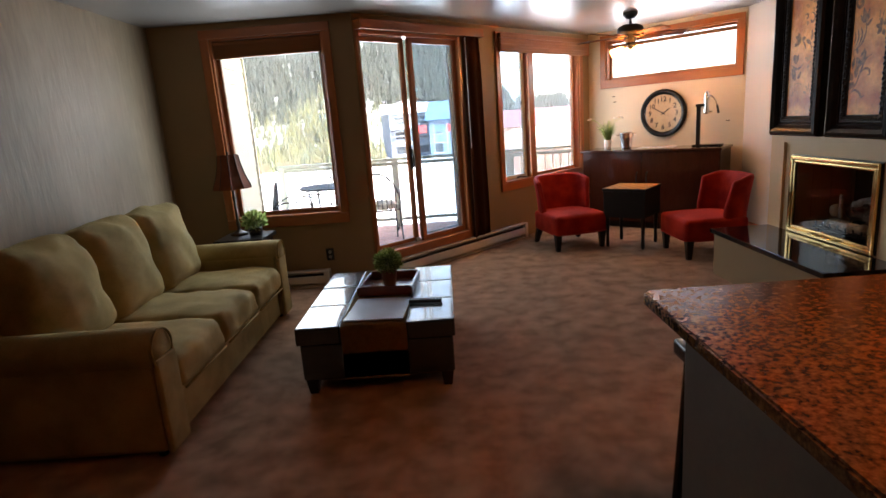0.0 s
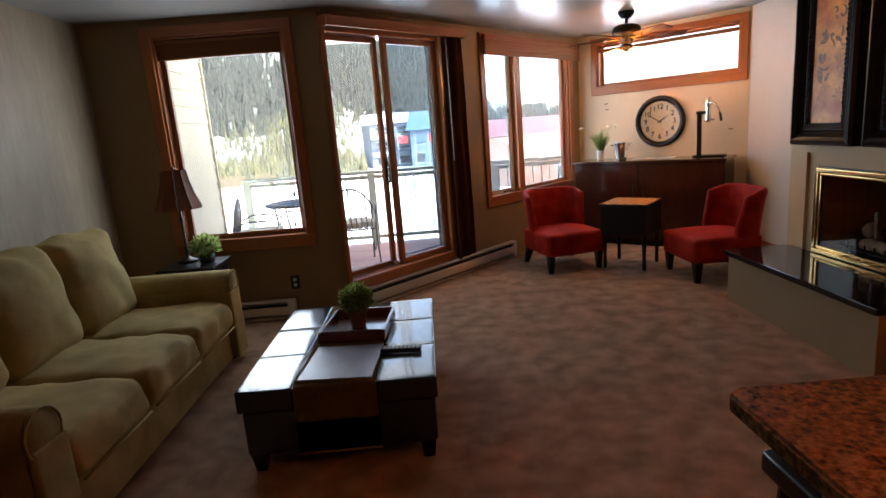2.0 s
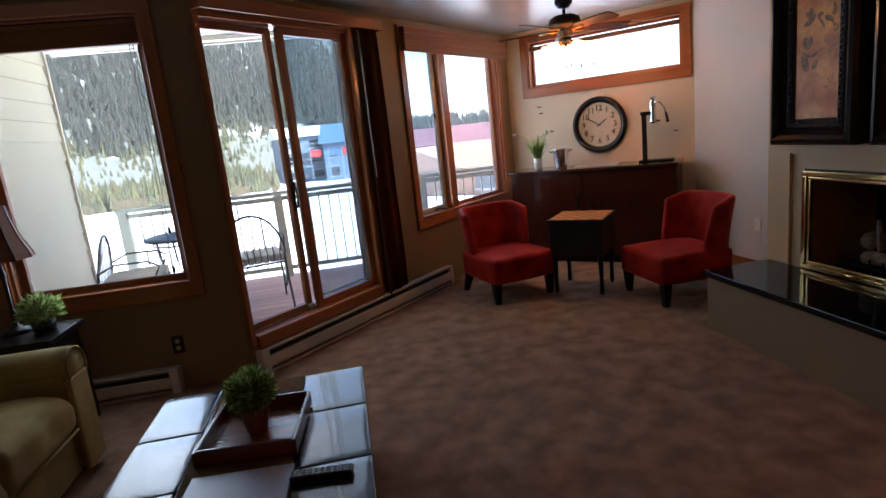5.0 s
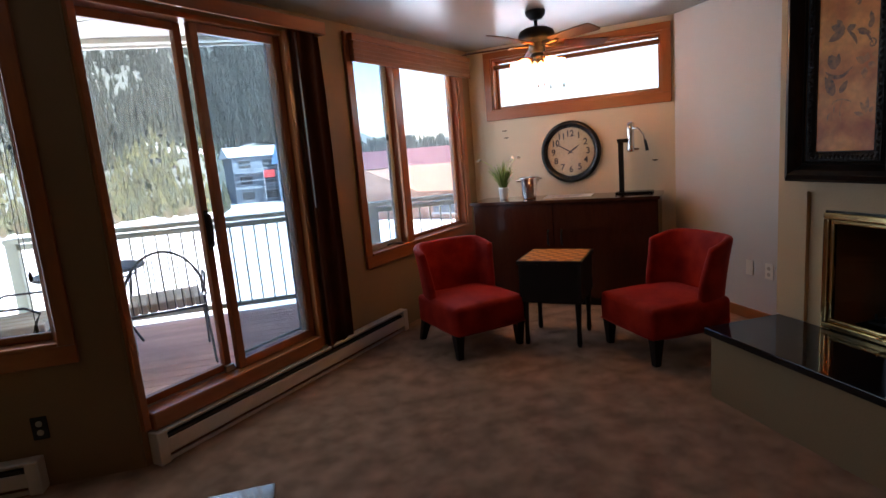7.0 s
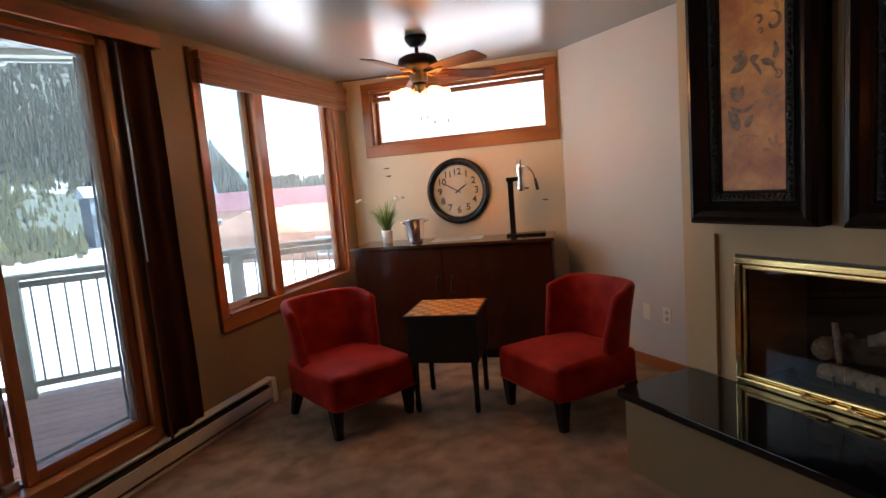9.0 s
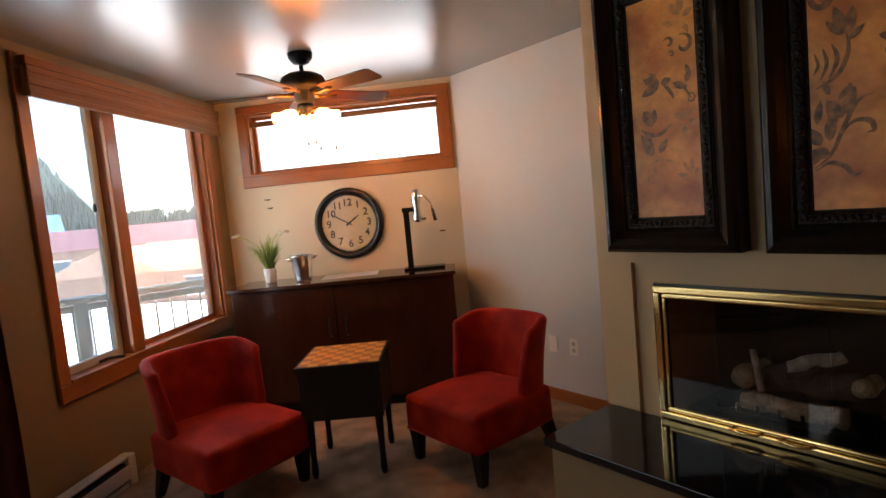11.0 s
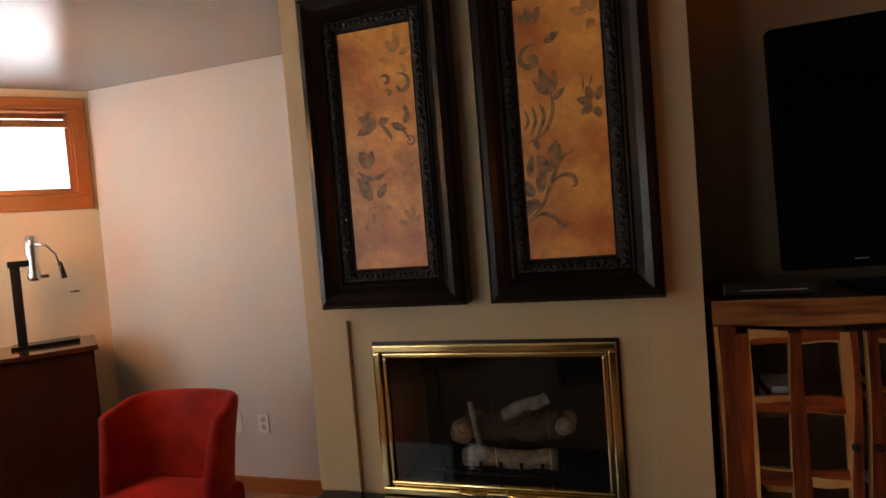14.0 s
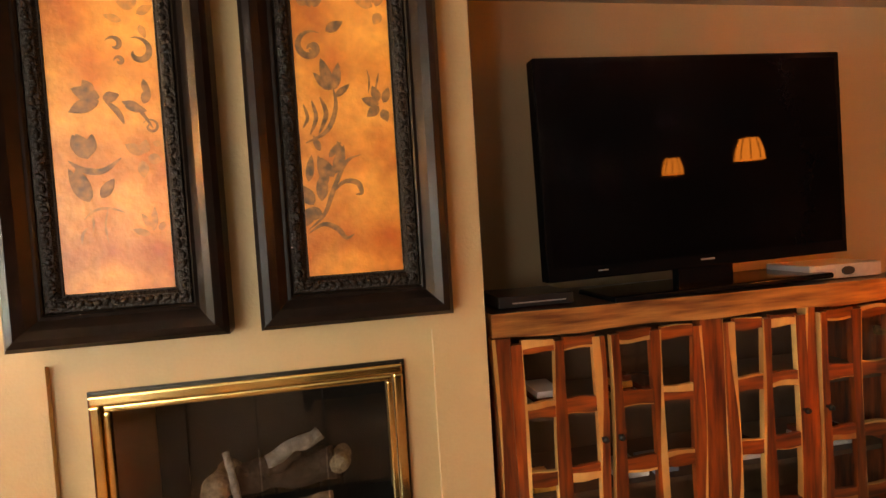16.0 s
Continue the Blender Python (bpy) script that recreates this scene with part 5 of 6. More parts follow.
# ---- wall clock ----
M_CLK = M_CLER @ pose(DOOR_N - (7.184 - 2.813) * R2, -0.001, 1.347)
clk = empty("wall_clock", M_CLK, "round wall clock with thick black rim, at ten to two", "clock")
turn = pose(0, 0, 0, 90)
part("rim", lathe([(0.226, 0.0), (0.287, 0.0), (0.291, 0.02), (0.280, 0.042), (0.262, 0.048), (0.246, 0.040), (0.236, 0.022), (0.226, 0.016)], 56, at=turn, cap=False), M["black"], clk, smooth=True)
part("face", lathe([(0.0001, 0.013), (0.237, 0.013), (0.237, 0.002), (0.0001, 0.002)], 48, at=turn, cap=False), M["clockface"], clk, "aged cream clock face")
gl = part("glass", lathe([(0.0001, 0.026), (0.238, 0.026), (0.238, 0.0235), (0.0001, 0.0235)], 48, at=turn, cap=False), M["clock_glass"], clk)
gl.visible_shadow = False
for n in range(1, 13):
    cu = bpy.data.curves.new("numeral", "FONT")
    cu.body, cu.size, cu.align_x, cu.align_y, cu.extrude = str(n), 0.082, "CENTER", "CENTER", 0.0008
    cu.offset = 0.0016
    cu.materials.append(M["ink"])
    o = new("numeral", cu)
    o.parent = clk
    a = math.pi / 2 - n * math.pi / 6
    o.matrix_basis = pose(0.168 * math.cos(a), -0.0142, 0.168 * math.sin(a), 90)
ticks = bmesh.new()
for k in range(60):
    a = k * math.pi / 30
    bm_box(ticks, 0.215, -0.0007, -0.0012, 0.228, 0.0007, 0.0012, pose(0, -0.0137, 0, 0, math.degrees(a), 0))
tagged(part("minute_marks", ticks, M["ink"], clk), kind="stuff")
for L, wd, hr in ((0.105, 0.007, 55), (0.165, 0.005, 300)):
    part("clock_hand", boxes((-wd, -0.0185, -0.03, wd, -0.0165, L * 0.75), (-wd * 0.5, -0.0185, L * 0.75, wd * 0.5, -0.0165, L)), M["ink"], clk, at=pose(0, -0.002 if hr == 300 else 0, 0, 0, hr, 0))
part("hub", lathe([(0.012, 0.015), (0.010, 0.022)], 14, at=turn), M["ink"], clk)

# ---- ceiling fan ----
FANX, FANY = 2.14, 6.34
fan = empty("ceiling_fan", pose(FANX, FANY, 0), "dark bronze five-blade ceiling fan with lit glass shades", "ceiling fan")
part("canopy", lathe([(0.075, CEIL - 0.001), (0.072, CEIL - 0.03), (0.045, CEIL - 0.062), (0.02, CEIL - 0.068)], 28), M["iron"], fan, smooth=True)
part("down_rod", tube([(0, 0, CEIL - 0.07), (0, 0, 2.28)], 0.014), M["iron"], fan)
part("motor", lathe([(0.03, 2.305), (0.09, 2.295), (0.125, 2.275), (0.135, 2.25), (0.135, 2.225), (0.118, 2.205), (0.075, 2.195), (0.06, 2.185), (0.06, 2.13), (0.045, 2.115)], 36), M["iron"], fan, smooth=True)
for k in range(5):
    a = -73 + 72 * k
    rot = pose(0, 0, 2.185, 0, 0, a)
    bb = bmesh.new()
    outl = [(0.16, -0.045), (0.20, -0.055), (0.50, -0.068), (0.565, -0.066), (0.58, -0.052), (0.58, 0.052), (0.565, 0.066), (0.50, 0.068), (0.20, 0.055), (0.16, 0.045)]
    lo, hi = [bb.verts.new((x, y, -0.003)) for x, y in outl], [bb.verts.new((x, y, 0.003)) for x, y in outl]
    bb.faces.new(lo[::-1])
    bb.faces.new(hi)
    for j in range(10):
        bb.faces.new((lo[j], lo[(j + 1) % 10], hi[(j + 1) % 10], hi[j]))
    part("blade", bb, M["blade"], fan, "reddish-brown wooden blade", at=rot @ pose(0, 0, 0, -13))
    part("blade_iron", tube([(0.06, 0, -0.005), (0.11, 0.02, -0.012), (0.15, 0.022, -0.008), (0.22, 0.0, -0.006)], [0.012, 0.010, 0.010, 0.014], 8), M["bronze_lt"], fan, smooth=True, at=rot)
part("light_kit", lathe([(0.045, 2.115), (0.055, 2.09), (0.03, 2.065), (0.012, 2.05)], 24), M["iron"], fan, smooth=True)
for k in range(3):
    a = 65 + 120 * k
    rot = pose(0, 0, 2.075, 0, 0, a) @ pose(0.055, 0, 0, 0, 128, 0)
    part("arm", tube([(0, 0, -0.03), (0, 0, 0.03)], 0.012, 8), M["bronze_lt"], fan, at=rot, smooth=True)
    part("glass_shade", lathe([(0.024, 0.025), (0.036, 0.038), (0.052, 0.07), (0.060, 0.105), (0.082, 0.14), (0.080, 0.141), (0.057, 0.106), (0.048, 0.07), (0.022, 0.03)], 24, cap=False), M["opal"], fan, "lit white opal glass tulip shade", True, rot)
    lp = new("fan_bulb", bpy.data.lights.new("fan_bulb", "POINT"))
    lp.data.energy, lp.data.color, lp.data.shadow_soft_size = FAN_W, (1.0, 0.66, 0.33), 0.03
    lp.matrix_world = pose(FANX, FANY, 0) @ rot @ pose(0, 0, 0.13)
for x, L in ((-0.02, 0.17), (0.03, 0.16)):
    part("pull_chain", tube([(x, -0.03, 2.06), (x, -0.03, 2.06 - L)], 0.0018, 5), M["bronze_lt"], fan)
    part("chain_fob", lathe([(0.003, 0), (0.008, 0.012), (0.003, 0.03)], 8, at=pose(x, -0.03, 2.03 - L)), M["bronze_lt"], fan, smooth=True)

# ---- television cabinet ----
CX, CY0, CY1, CZ = 2.85, 1.54, 3.25, 1.03
cab = empty("media_cabinet", pose(0, 0, 0), "rustic striped hardwood media cabinet with glazed doors", "cabinet")
bm = bmesh.new()
n = 24
rows = []
for x in (CX - 0.035, 3.33):
    for z in (CZ, CZ + 0.085):
        rows.append([bm.verts.new((x + (0.005 * math.sin(0.9 * k) * (x < 3)), CY0 - 0.03 + (CY1 + 0.01 - CY0 + 0.03) * k / n, z + (0.004 * math.sin(0.8 * k + 1) if z == CZ and x < 3 else 0))) for k in range(n + 1)])
f0_, f1_, b0_, b1_ = rows
for k in range(n):
    bm.faces.new((f0_[k], f0_[k + 1], f1_[k + 1], f1_[k]))
    bm.faces.new((f1_[k], f1_[k + 1], b1_[k + 1], b1_[k]))
    bm.faces.new((b1_[k], b1_[k + 1], b0_[k + 1], b0_[k]))
    bm.faces.new((b0_[k], b0_[k + 1], f0_[k + 1], f0_[k]))
for k in (0, n):
    bm.faces.new((f0_[k], f1_[k], b1_[k], b0_[k]))
# Upward faces take the near-black copy, so their shade is painted in.
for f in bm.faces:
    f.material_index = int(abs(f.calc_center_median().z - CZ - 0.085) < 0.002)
part("top", bm, [M["sheesham_top"], M["top_shade"]], cab, "thick live-edge hardwood top")
part("back_panel", boxes((3.29, CY0, 0.05, 3.31, CY1, CZ)), M["cab_inside"], cab)
for y in (CY0, CY1 - 0.03):
    part("side_panel", boxes((CX + 0.025, y, 0.0, 3.29, y + 0.03, CZ)), M["sheesham"], cab)
for z in (0.07, 0.40, 0.70):
    part("shelf", boxes((CX + 0.05, CY0 + 0.03, z, 3.28, CY1 - 0.03, z + 0.02)), M["cab_inside"], cab)


def wavy(y0, z0, y1, z1, x0, x1, seed, amp=0.005, along="z", pale=0.0):
    """A stick with uneven, live edges; one edge may keep a pale strip of sapwood."""
    bm = bmesh.new()
    n = 11
    rings = []
    low = int(seed * 3) % 2 == 0
    a0, a1, b0, b1 = (y0, y1, z0, z1) if along == "z" else (z0, z1, y0, y1)
    for k in range(n + 1):
        f = k / n
        w1, w2 = amp * math.sin(5.1 * f + seed), amp * math.sin(4.3 * f + seed * 1.7 + 1)
        st = pale * ((0.65 + 0.5 * math.sin(6.3 * f + seed * 2.3)) if along == "z" else (0.8 + 0.2 * math.sin(2.5 * f + seed * 2.3)))
        lo, hi = a0 + w1, a1 + w2
        m = lo + st if low else hi - st
        ring = []
        for x, w in ((x0, lo), (x0, m), (x0, hi), (x1, hi), (x1, lo)):
            b = b0 + (b1 - b0) * f
            ring.append(bm.verts.new((x, w, b) if along == "z" else (x, b, w)))
        rings.append(ring)
    for a, b in zip(rings, rings[1:]):
        for k in range(5):
            face = bm.faces.new((a[k], a[(k + 1) % 5], b[(k + 1) % 5], b[k]))
            if pale and k in ((0, 4) if low else (1, 2)):
                face.material_index = 1
    bm.faces.new(rings[0][::-1])
    bm.faces.new(rings[-1])
    return bm


for y0, y1, s in ((3.19, 3.25, 1), (2.36, 2.455, 2), (1.955, 2.01, 3), (1.54, 1.60, 4)):
    part("post", wavy(y0, 0, y1, CZ - 0.005, CX - 0.004, CX + 0.04, s, 0.008, "z", 0.012), [M["sheesham"], M["sapwood"]], cab)
part("bottom_rail", wavy(CY0, 0.05, CY1, 0.11, CX + 0.002, CX + 0.035, 9, 0.004, "y"), M["sheesham_h"], cab)
seed = 0
for d0, d1 in ((2.845, 3.188), (2.457, 2.825), (2.012, 2.356), (1.602, 1.953)):
    dr = empty("door", pose(0, 0, 0), "", "")
    dr.parent = cab
    xa, xb = CX - 0.012, CX + 0.012
    wst = 0.042
    mid = (d0 + d1) / 2
    for y0, y1 in ((d0, d0 + wst), (d1 - wst, d1), (mid - 0.022, mid + 0.022)):
        seed += 1
        part("stile", wavy(y0, 0.115, y1, 1.0, xa, xb, seed, 0.006, "z", (0.004, 0.026, 0.012)[seed % 3]), [M["sheesham"], M["sapwood"]], dr)
    for z0, z1 in ((0.115, 0.17), (0.245, 0.295), (0.49, 0.545), (0.735, 0.79), (0.965, 1.01)):
        for y0, y1 in ((d0 + wst - 0.006, mid - 0.018), (mid + 0.018, d1 - wst + 0.006)):
            seed += 1
            part("rail", wavy(y0, z0, y1, z1, xa + 0.003, xb - 0.003, seed, 0.003, "y", (0.003, 0.022, 0.010, 0.034, 0.004)[seed % 5]), [M["sheesham_h"], M["sapwood"]], dr)
    for z0, z1 in ((0.17, 0.245), (0.295, 0.49), (0.545, 0.735), (0.79, 0.965)):
        for y0, y1 in ((d0 + wst, mid - 0.022), (mid + 0.022, d1 - wst)):
            pp = part("pane", boxes((CX - 0.001, y0 - 0.008, z0 - 0.01, CX + 0.002, y1 + 0.008, z1 + 0.01)), M["clock_glass"], dr)
            pp.visible_shadow = False
for y in (2.868, 2.805, 2.035, 1.93):
    part("knob", lathe([(0.006, 0), (0.006, 0.012), (0.013, 0.018), (0.010, 0.028)], 12, at=pose(CX - 0.012, y, 0.635, 0, -90, 0)), M["iron"], cab, "small black iron knob", True)
for y, z, w_, h_, c in ((3.02, 0.72, 0.11, 0.09, "paper"), (2.72, 0.72, 0.08, 0.10, "square_lt"), (2.60, 0.72, 0.10, 0.05, "paper"), (2.70, 0.42, 0.13, 0.03, "paper"), (2.56, 0.42, 0.10, 0.04, "bluebook"), (3.05, 0.42, 0.10, 0.04, "square_lt"), (2.20, 0.42, 0.16, 0.05, "paper"), (1.78, 0.42, 0.2, 0.05, "paper")):
    bk_ = empty("book_stack", pose(3.02, y, z), "books and game boxes on the cabinet shelf", "books", "books in the cabinet")
    for k in range(max(1, int(h_ / 0.025))):
        part("book", boxes((-0.08, -w_ / 2 + 0.004 * k, 0.0003 + 0.025 * k, 0.08, w_ / 2 - 0.003 * k, 0.024 + 0.025 * k), bevel=0.002), M[c] if k % 2 == 0 else M["traywood"], bk_)

M_TV = pose(2.975, 2.345, 1.118, 0, 0, 0.7)
tvs = empty("television", M_TV @ pose(0, 0, 0, -1.2, 0, 0), "large black flat television on a low stand", "television")
part("bezel", boxes((-0.035, -0.65, 0.085, 0.03, 0.66, 0.895), bevel=0.006), M["tvframe"], tvs)
part("screen", boxes((-0.038, -0.625, 0.135, -0.0345, 0.635, 0.872)), M["tv"], tvs, "glossy black screen")
part("brand_plate", boxes((-0.0365, -0.03, 0.112, -0.0345, 0.03, 0.118)), M["silver"], tvs)
part("status_light", boxes((-0.0365, 0.42, 0.112, -0.0345, 0.46, 0.116)), M["silver"], tvs)
part("neck", boxes((-0.02, -0.12, 0.02, 0.02, 0.12, 0.10)), M["tvframe"], tvs)
part("foot", rbox(0.30, 0.92, 0.022, 0.008, 4, at=pose(0.0, 0, 0.014)), M["tvframe"], tvs, smooth=True)
bx = empty("cable_box", pose(2.93, 1.78, 1.1155), "silver cable receiver beside the television", "receiver")
part("case", boxes((-0.05, -0.17, 0.004, 0.17, 0.17, 0.06), bevel=0.004), M["silver"], bx)
part("dial", lathe([(0.018, 0), (0.016, 0.006)], 18, at=pose(-0.05, -0.01, 0.033, 0, -90, 0) @ Matrix.Diagonal((1, 1.7, 1, 1))), M["plastic"], bx)
part("display", boxes((-0.052, 0.05, 0.02, -0.0495, 0.14, 0.045)), M["button"], bx)
for y in (-0.12, 0.12):
    part("foot", boxes((-0.02, y - 0.02, 0, 0.02, y + 0.02, 0.005)), M["plastic"], bx)
dv = empty("disc_player", pose(2.95, 3.06, 1.1155), "slim black disc player on the cabinet top", "player")
part("case", boxes((-0.06, -0.13, 0.004, 0.17, 0.15, 0.045), bevel=0.004), M["plastic"], dv)
part("front_trim", boxes((-0.063, -0.10, 0.018, -0.0595, 0.10, 0.022)), M["silver"], dv)
for y in (-0.10, 0.12):
    part("foot", boxes((-0.02, y - 0.02, 0, 0.02, y + 0.02, 0.005)), M["plastic"], dv)


# ---- outside: deck, railing, siding and patio furniture ----
DZ = 0.02
deck = empty("deck", pose(0, 0, 0), "weathered reddish board deck outside the patio door", "deck", kind="structure")
k = 0
y = 5.36
while y < 8.15:
    x1 = min(2.6, y - 6.05) if y > 5.38 else -0.72
    part("board", boxes((-2.28, y, DZ - 0.035, max(x1, -0.72), y + 0.134, DZ), bevel=0.004), M["deck"], deck)
    y += 0.14
    k += 1
part("rim_joist", boxes((-2.3, 8.155, DZ - 0.26, 2.6, 8.195, DZ - 0.002)), M["rail"], deck)
for x in (-2.1, -0.4, 1.5):
    part("deck_post", boxes((x - 0.07, 8.0, -3.05, x + 0.07, 8.14, DZ - 0.04)), M["rail"], deck)
rail = empty("deck_railing", pose(0, 0, 0), "olive-painted deck railing with thin metal balusters", "railing")
part("top_rail", boxes((-2.3, 8.0, 0.955, 2.7, 8.14, 0.995), bevel=0.005), M["rail"], rail)
part("upper_rail", boxes((-2.3, 8.05, 0.89, 2.7, 8.09, 0.94)), M["rail"], rail)
part("bottom_rail", boxes((-2.3, 8.05, 0.10, 2.7, 8.09, 0.145)), M["rail"], rail)
bal = bmesh.new()
bm_box(bal, -0.007, 8.063, 0.145, 0.007, 8.077, 0.89)
bme = bpy.data.meshes.new("baluster")
bal.to_mesh(bme)
bal.free()
bme.materials.append(M["rail"])
for i in range(44):
    x = -2.2 + 0.112 * i
    if abs((x + 2.25) % 1.62) < 0.05:
        continue
    o = new("baluster", bme)
    o.parent, o.location = rail, (x, 0, 0)
for i in range(3):
    x = -2.25 + 1.62 * i
    part("post", boxes((x - 0.045, 8.025, DZ, x + 0.045, 8.115, 0.955), bevel=0.004), M["rail"], rail)

sid = empty("side_wall", pose(0, 0, 0), "cream lap-sided wall beside the deck", "wall", kind="structure")
part("core", boxes((-2.55, 5.35, -3.05, -2.335, 7.26, 3.2)), M["siding"], sid)
z = -0.1
while z < 2.95:
    bm = bmesh.new()
    a = [bm.verts.new(p) for p in ((-2.335, 5.36, z), (-2.312, 5.36, z), (-2.330, 5.36, z + 0.165), (-2.335, 5.36, z + 0.165))]
    b = [bm.verts.new((v.co.x, 7.25, v.co.z)) for v in a]
    bm.faces.new(a[::-1])
    bm.faces.new(b)
    for j in range(4):
        bm.faces.new((a[j], a[(j + 1) % 4], b[(j + 1) % 4], b[j]))
    part("siding_board", bm, M["siding"], sid)
    z += 0.165
part("corner_board", boxes((-2.55, 7.26, -0.1, -2.30, 7.285, 3.0)), M["siding"], sid)

eave = empty("roof_overhang", pose(0, 0, 0), "cream boarded soffit and fascia over the deck", "roof", kind="structure")
bm = bmesh.new()
ring = [(-2.6, 5.36), (-0.70, 5.36), (1.95, 8.02), (2.0, 8.10), (-2.6, 8.10)]
lo, hi = [bm.verts.new((x, y, 2.66)) for x, y in ring], [bm.verts.new((x, y, 2.72)) for x, y in ring]
bm.faces.new(lo[::-1])
bm.faces.new(hi)
for j in range(5):
    bm.faces.new((lo[j], lo[(j + 1) % 5], hi[(j + 1) % 5], hi[j]))
part("soffit", bm, M["soffit"], eave)
part("fascia", boxes((-2.6, 8.10, 2.60, 2.6, 8.14, 2.86)), M["soffit"], eave)
part("beam", boxes((-2.6, 7.95, 2.615, 2.3, 8.05, 2.66)), M["soffit"], eave)
bm = bmesh.new()
ring = [(WEST_X - 0.2, SOUTH_Y - 0.2), (EAST_X + 0.2, SOUTH_Y - 0.2), (EAST_X + 0.2, END_Y + 0.1), (XC, YC + 0.2), (-0.70, 5.355), (WEST_X - 0.2, 5.355)]
lo, hi = [bm.verts.new((x, y, CEIL + 0.205)) for x, y in ring], [bm.verts.new((x, y, CEIL + 0.36)) for x, y in ring]
bm.faces.new(lo[::-1])
bm.faces.new(hi)
for j in range(6):
    bm.faces.new((lo[j], lo[(j + 1) % 6], hi[(j + 1) % 6], hi[j]))
part("roof_deck", bm, M["soffit"], eave)
lights = empty("string_lights", pose(0, 0, 0), "string of small bulbs hung under the soffit", "string lights")
pts = [(-2.2 + 0.1 * i, 7.3 - 0.02 * i * 0.5, 2.645 - 0.03 * abs(math.sin(i * 0.5))) for i in range(24)]
part("cable", tube(pts, 0.003, 5), M["wire"], lights)
for i in range(1, 24, 3):
    part("bulb", lathe([(0.006, 0), (0.016, -0.02), (0.014, -0.04), (0.002, -0.05)], 10, at=pose(*pts[i])), M["smoked"], lights, smooth=True)


def patio_chair(m, label):
    e = empty("patio_chair", m, label, "chair", "patio chairs")
    hoop = [(0.27 * math.cos(a), 0.24 - 0.05 * math.sin(a), 0.52 + 0.36 * math.sin(a)) for a in (math.pi * k / 18 for k in range(19))]
    part("back_hoop", tube(hoop, 0.010, 7), M["wire"], e, smooth=True)
    for k in range(9):
        x = -0.22 + 0.055 * k
        zt = 0.52 + 0.36 * math.sqrt(max(0, 1 - (x / 0.27) ** 2))
        part("back_bar", tube([(x, 0.25, 0.46), (x, 0.225, 0.62), (x * 0.98, 0.20, zt)], 0.0045, 5), M["wire"], e, smooth=True)
    for s in (-1, 1):
        part("arm", tube([(s * 0.27, 0.24, 0.60), (s * 0.29, 0.10, 0.66), (s * 0.29, -0.14, 0.65), (s * 0.29, -0.22, 0.60), (s * 0.28, -0.19, 0.55), (s * 0.27, -0.16, 0.46)], 0.009, 7), M["wire"], e, smooth=True)
        part("front_leg", tube([(s * 0.26, -0.20, 0.45), (s * 0.27, -0.22, 0.22), (s * 0.27, -0.26, 0.012), (s * 0.27, -0.30, 0.016)], 0.010, 7), M["wire"], e, smooth=True)
        part("back_leg", tube([(s * 0.26, 0.24, 0.52), (s * 0.26, 0.24, 0.3), (s * 0.27, 0.30, 0.012), (s * 0.27, 0.33, 0.016)], 0.010, 7), M["wire"], e, smooth=True)
        part("scroll", tube([(s * 0.27, -0.2 + 0.2 * f + 0.04 * math.sin(9 * f), 0.28 - 0.16 * math.sin(3.1 * f)) for f in (k / 12 for k in range(13))], 0.006, 6), M["wire"], e, smooth=True)
    part("seat_frame", tube([(-0.26, -0.22, 0.44), (0.26, -0.22, 0.44), (0.26, 0.24, 0.44), (-0.26, 0.24, 0.44)], 0.010, 7, closed=True), M["wire"], e, smooth=True)
    for k in range(8):
        part("cushion_stripe", rbox(0.062, 0.46, 0.07, 0.014, 4, (0, 0, 0.008), pose(-0.217 + 0.062 * k, 0.01, 0.485)), M["cushion"] if k % 2 else M["tuft"], e, smooth=True)
    return e


pc = patio_chair(pose(-0.80, 6.88, DZ, rz=193), "black wrought-iron patio armchair with striped cushion")
copy_thing(pc, pose(-1.72, 6.65, DZ, rz=100))
pt = empty("patio_table", pose(-1.42, 7.30, DZ), "round black wrought-iron patio table", "table")
part("top", lathe([(0.38, 0.70), (0.40, 0.71), (0.40, 0.725), (0.38, 0.73)], 36), M["wire"], pt, smooth=True)
part("apron_ring", tube([(0.33 * math.cos(a), 0.33 * math.sin(a), 0.66) for a in (2 * math.pi * k / 24 for k in range(24))], 0.008, 6, closed=True), M["wire"], pt)
for k in range(4):
    a = math.pi / 4 + math.pi / 2 * k
    part("leg", tube([(r * math.cos(a), r * math.sin(a), z) for r, z in ((0.33, 0.70), (0.30, 0.45), (0.22, 0.25), (0.33, 0.01))], 0.011, 7), M["wire"], pt, smooth=True)

# ---- ground, hill, forest and houses ----
def land(az, r):
    """Height of the snowy ground, in metres, at an azimuth (radians from +y towards +x) and distance."""
    d = math.degrees(az)
    if d < -120 or d > 120:
        slope = 0.0
    else:
        f = max(0.0, min(1.0, (d + 4) / 11))
        slope = 0.40 * (1 - f) + 0.045 * f
        if d > 60:
            slope *= max(0, (120 - d) / 60)
        if d < -60:
            slope *= max(0, (d + 120) / 60)
    rise = max(0.0, min(r, 430) - 88)
    z = -3.0 + slope * rise
    if rise > 0:
        z += slope * 22 * noise.noise(Vector((az * 9, r / 60, 0)))
    return z


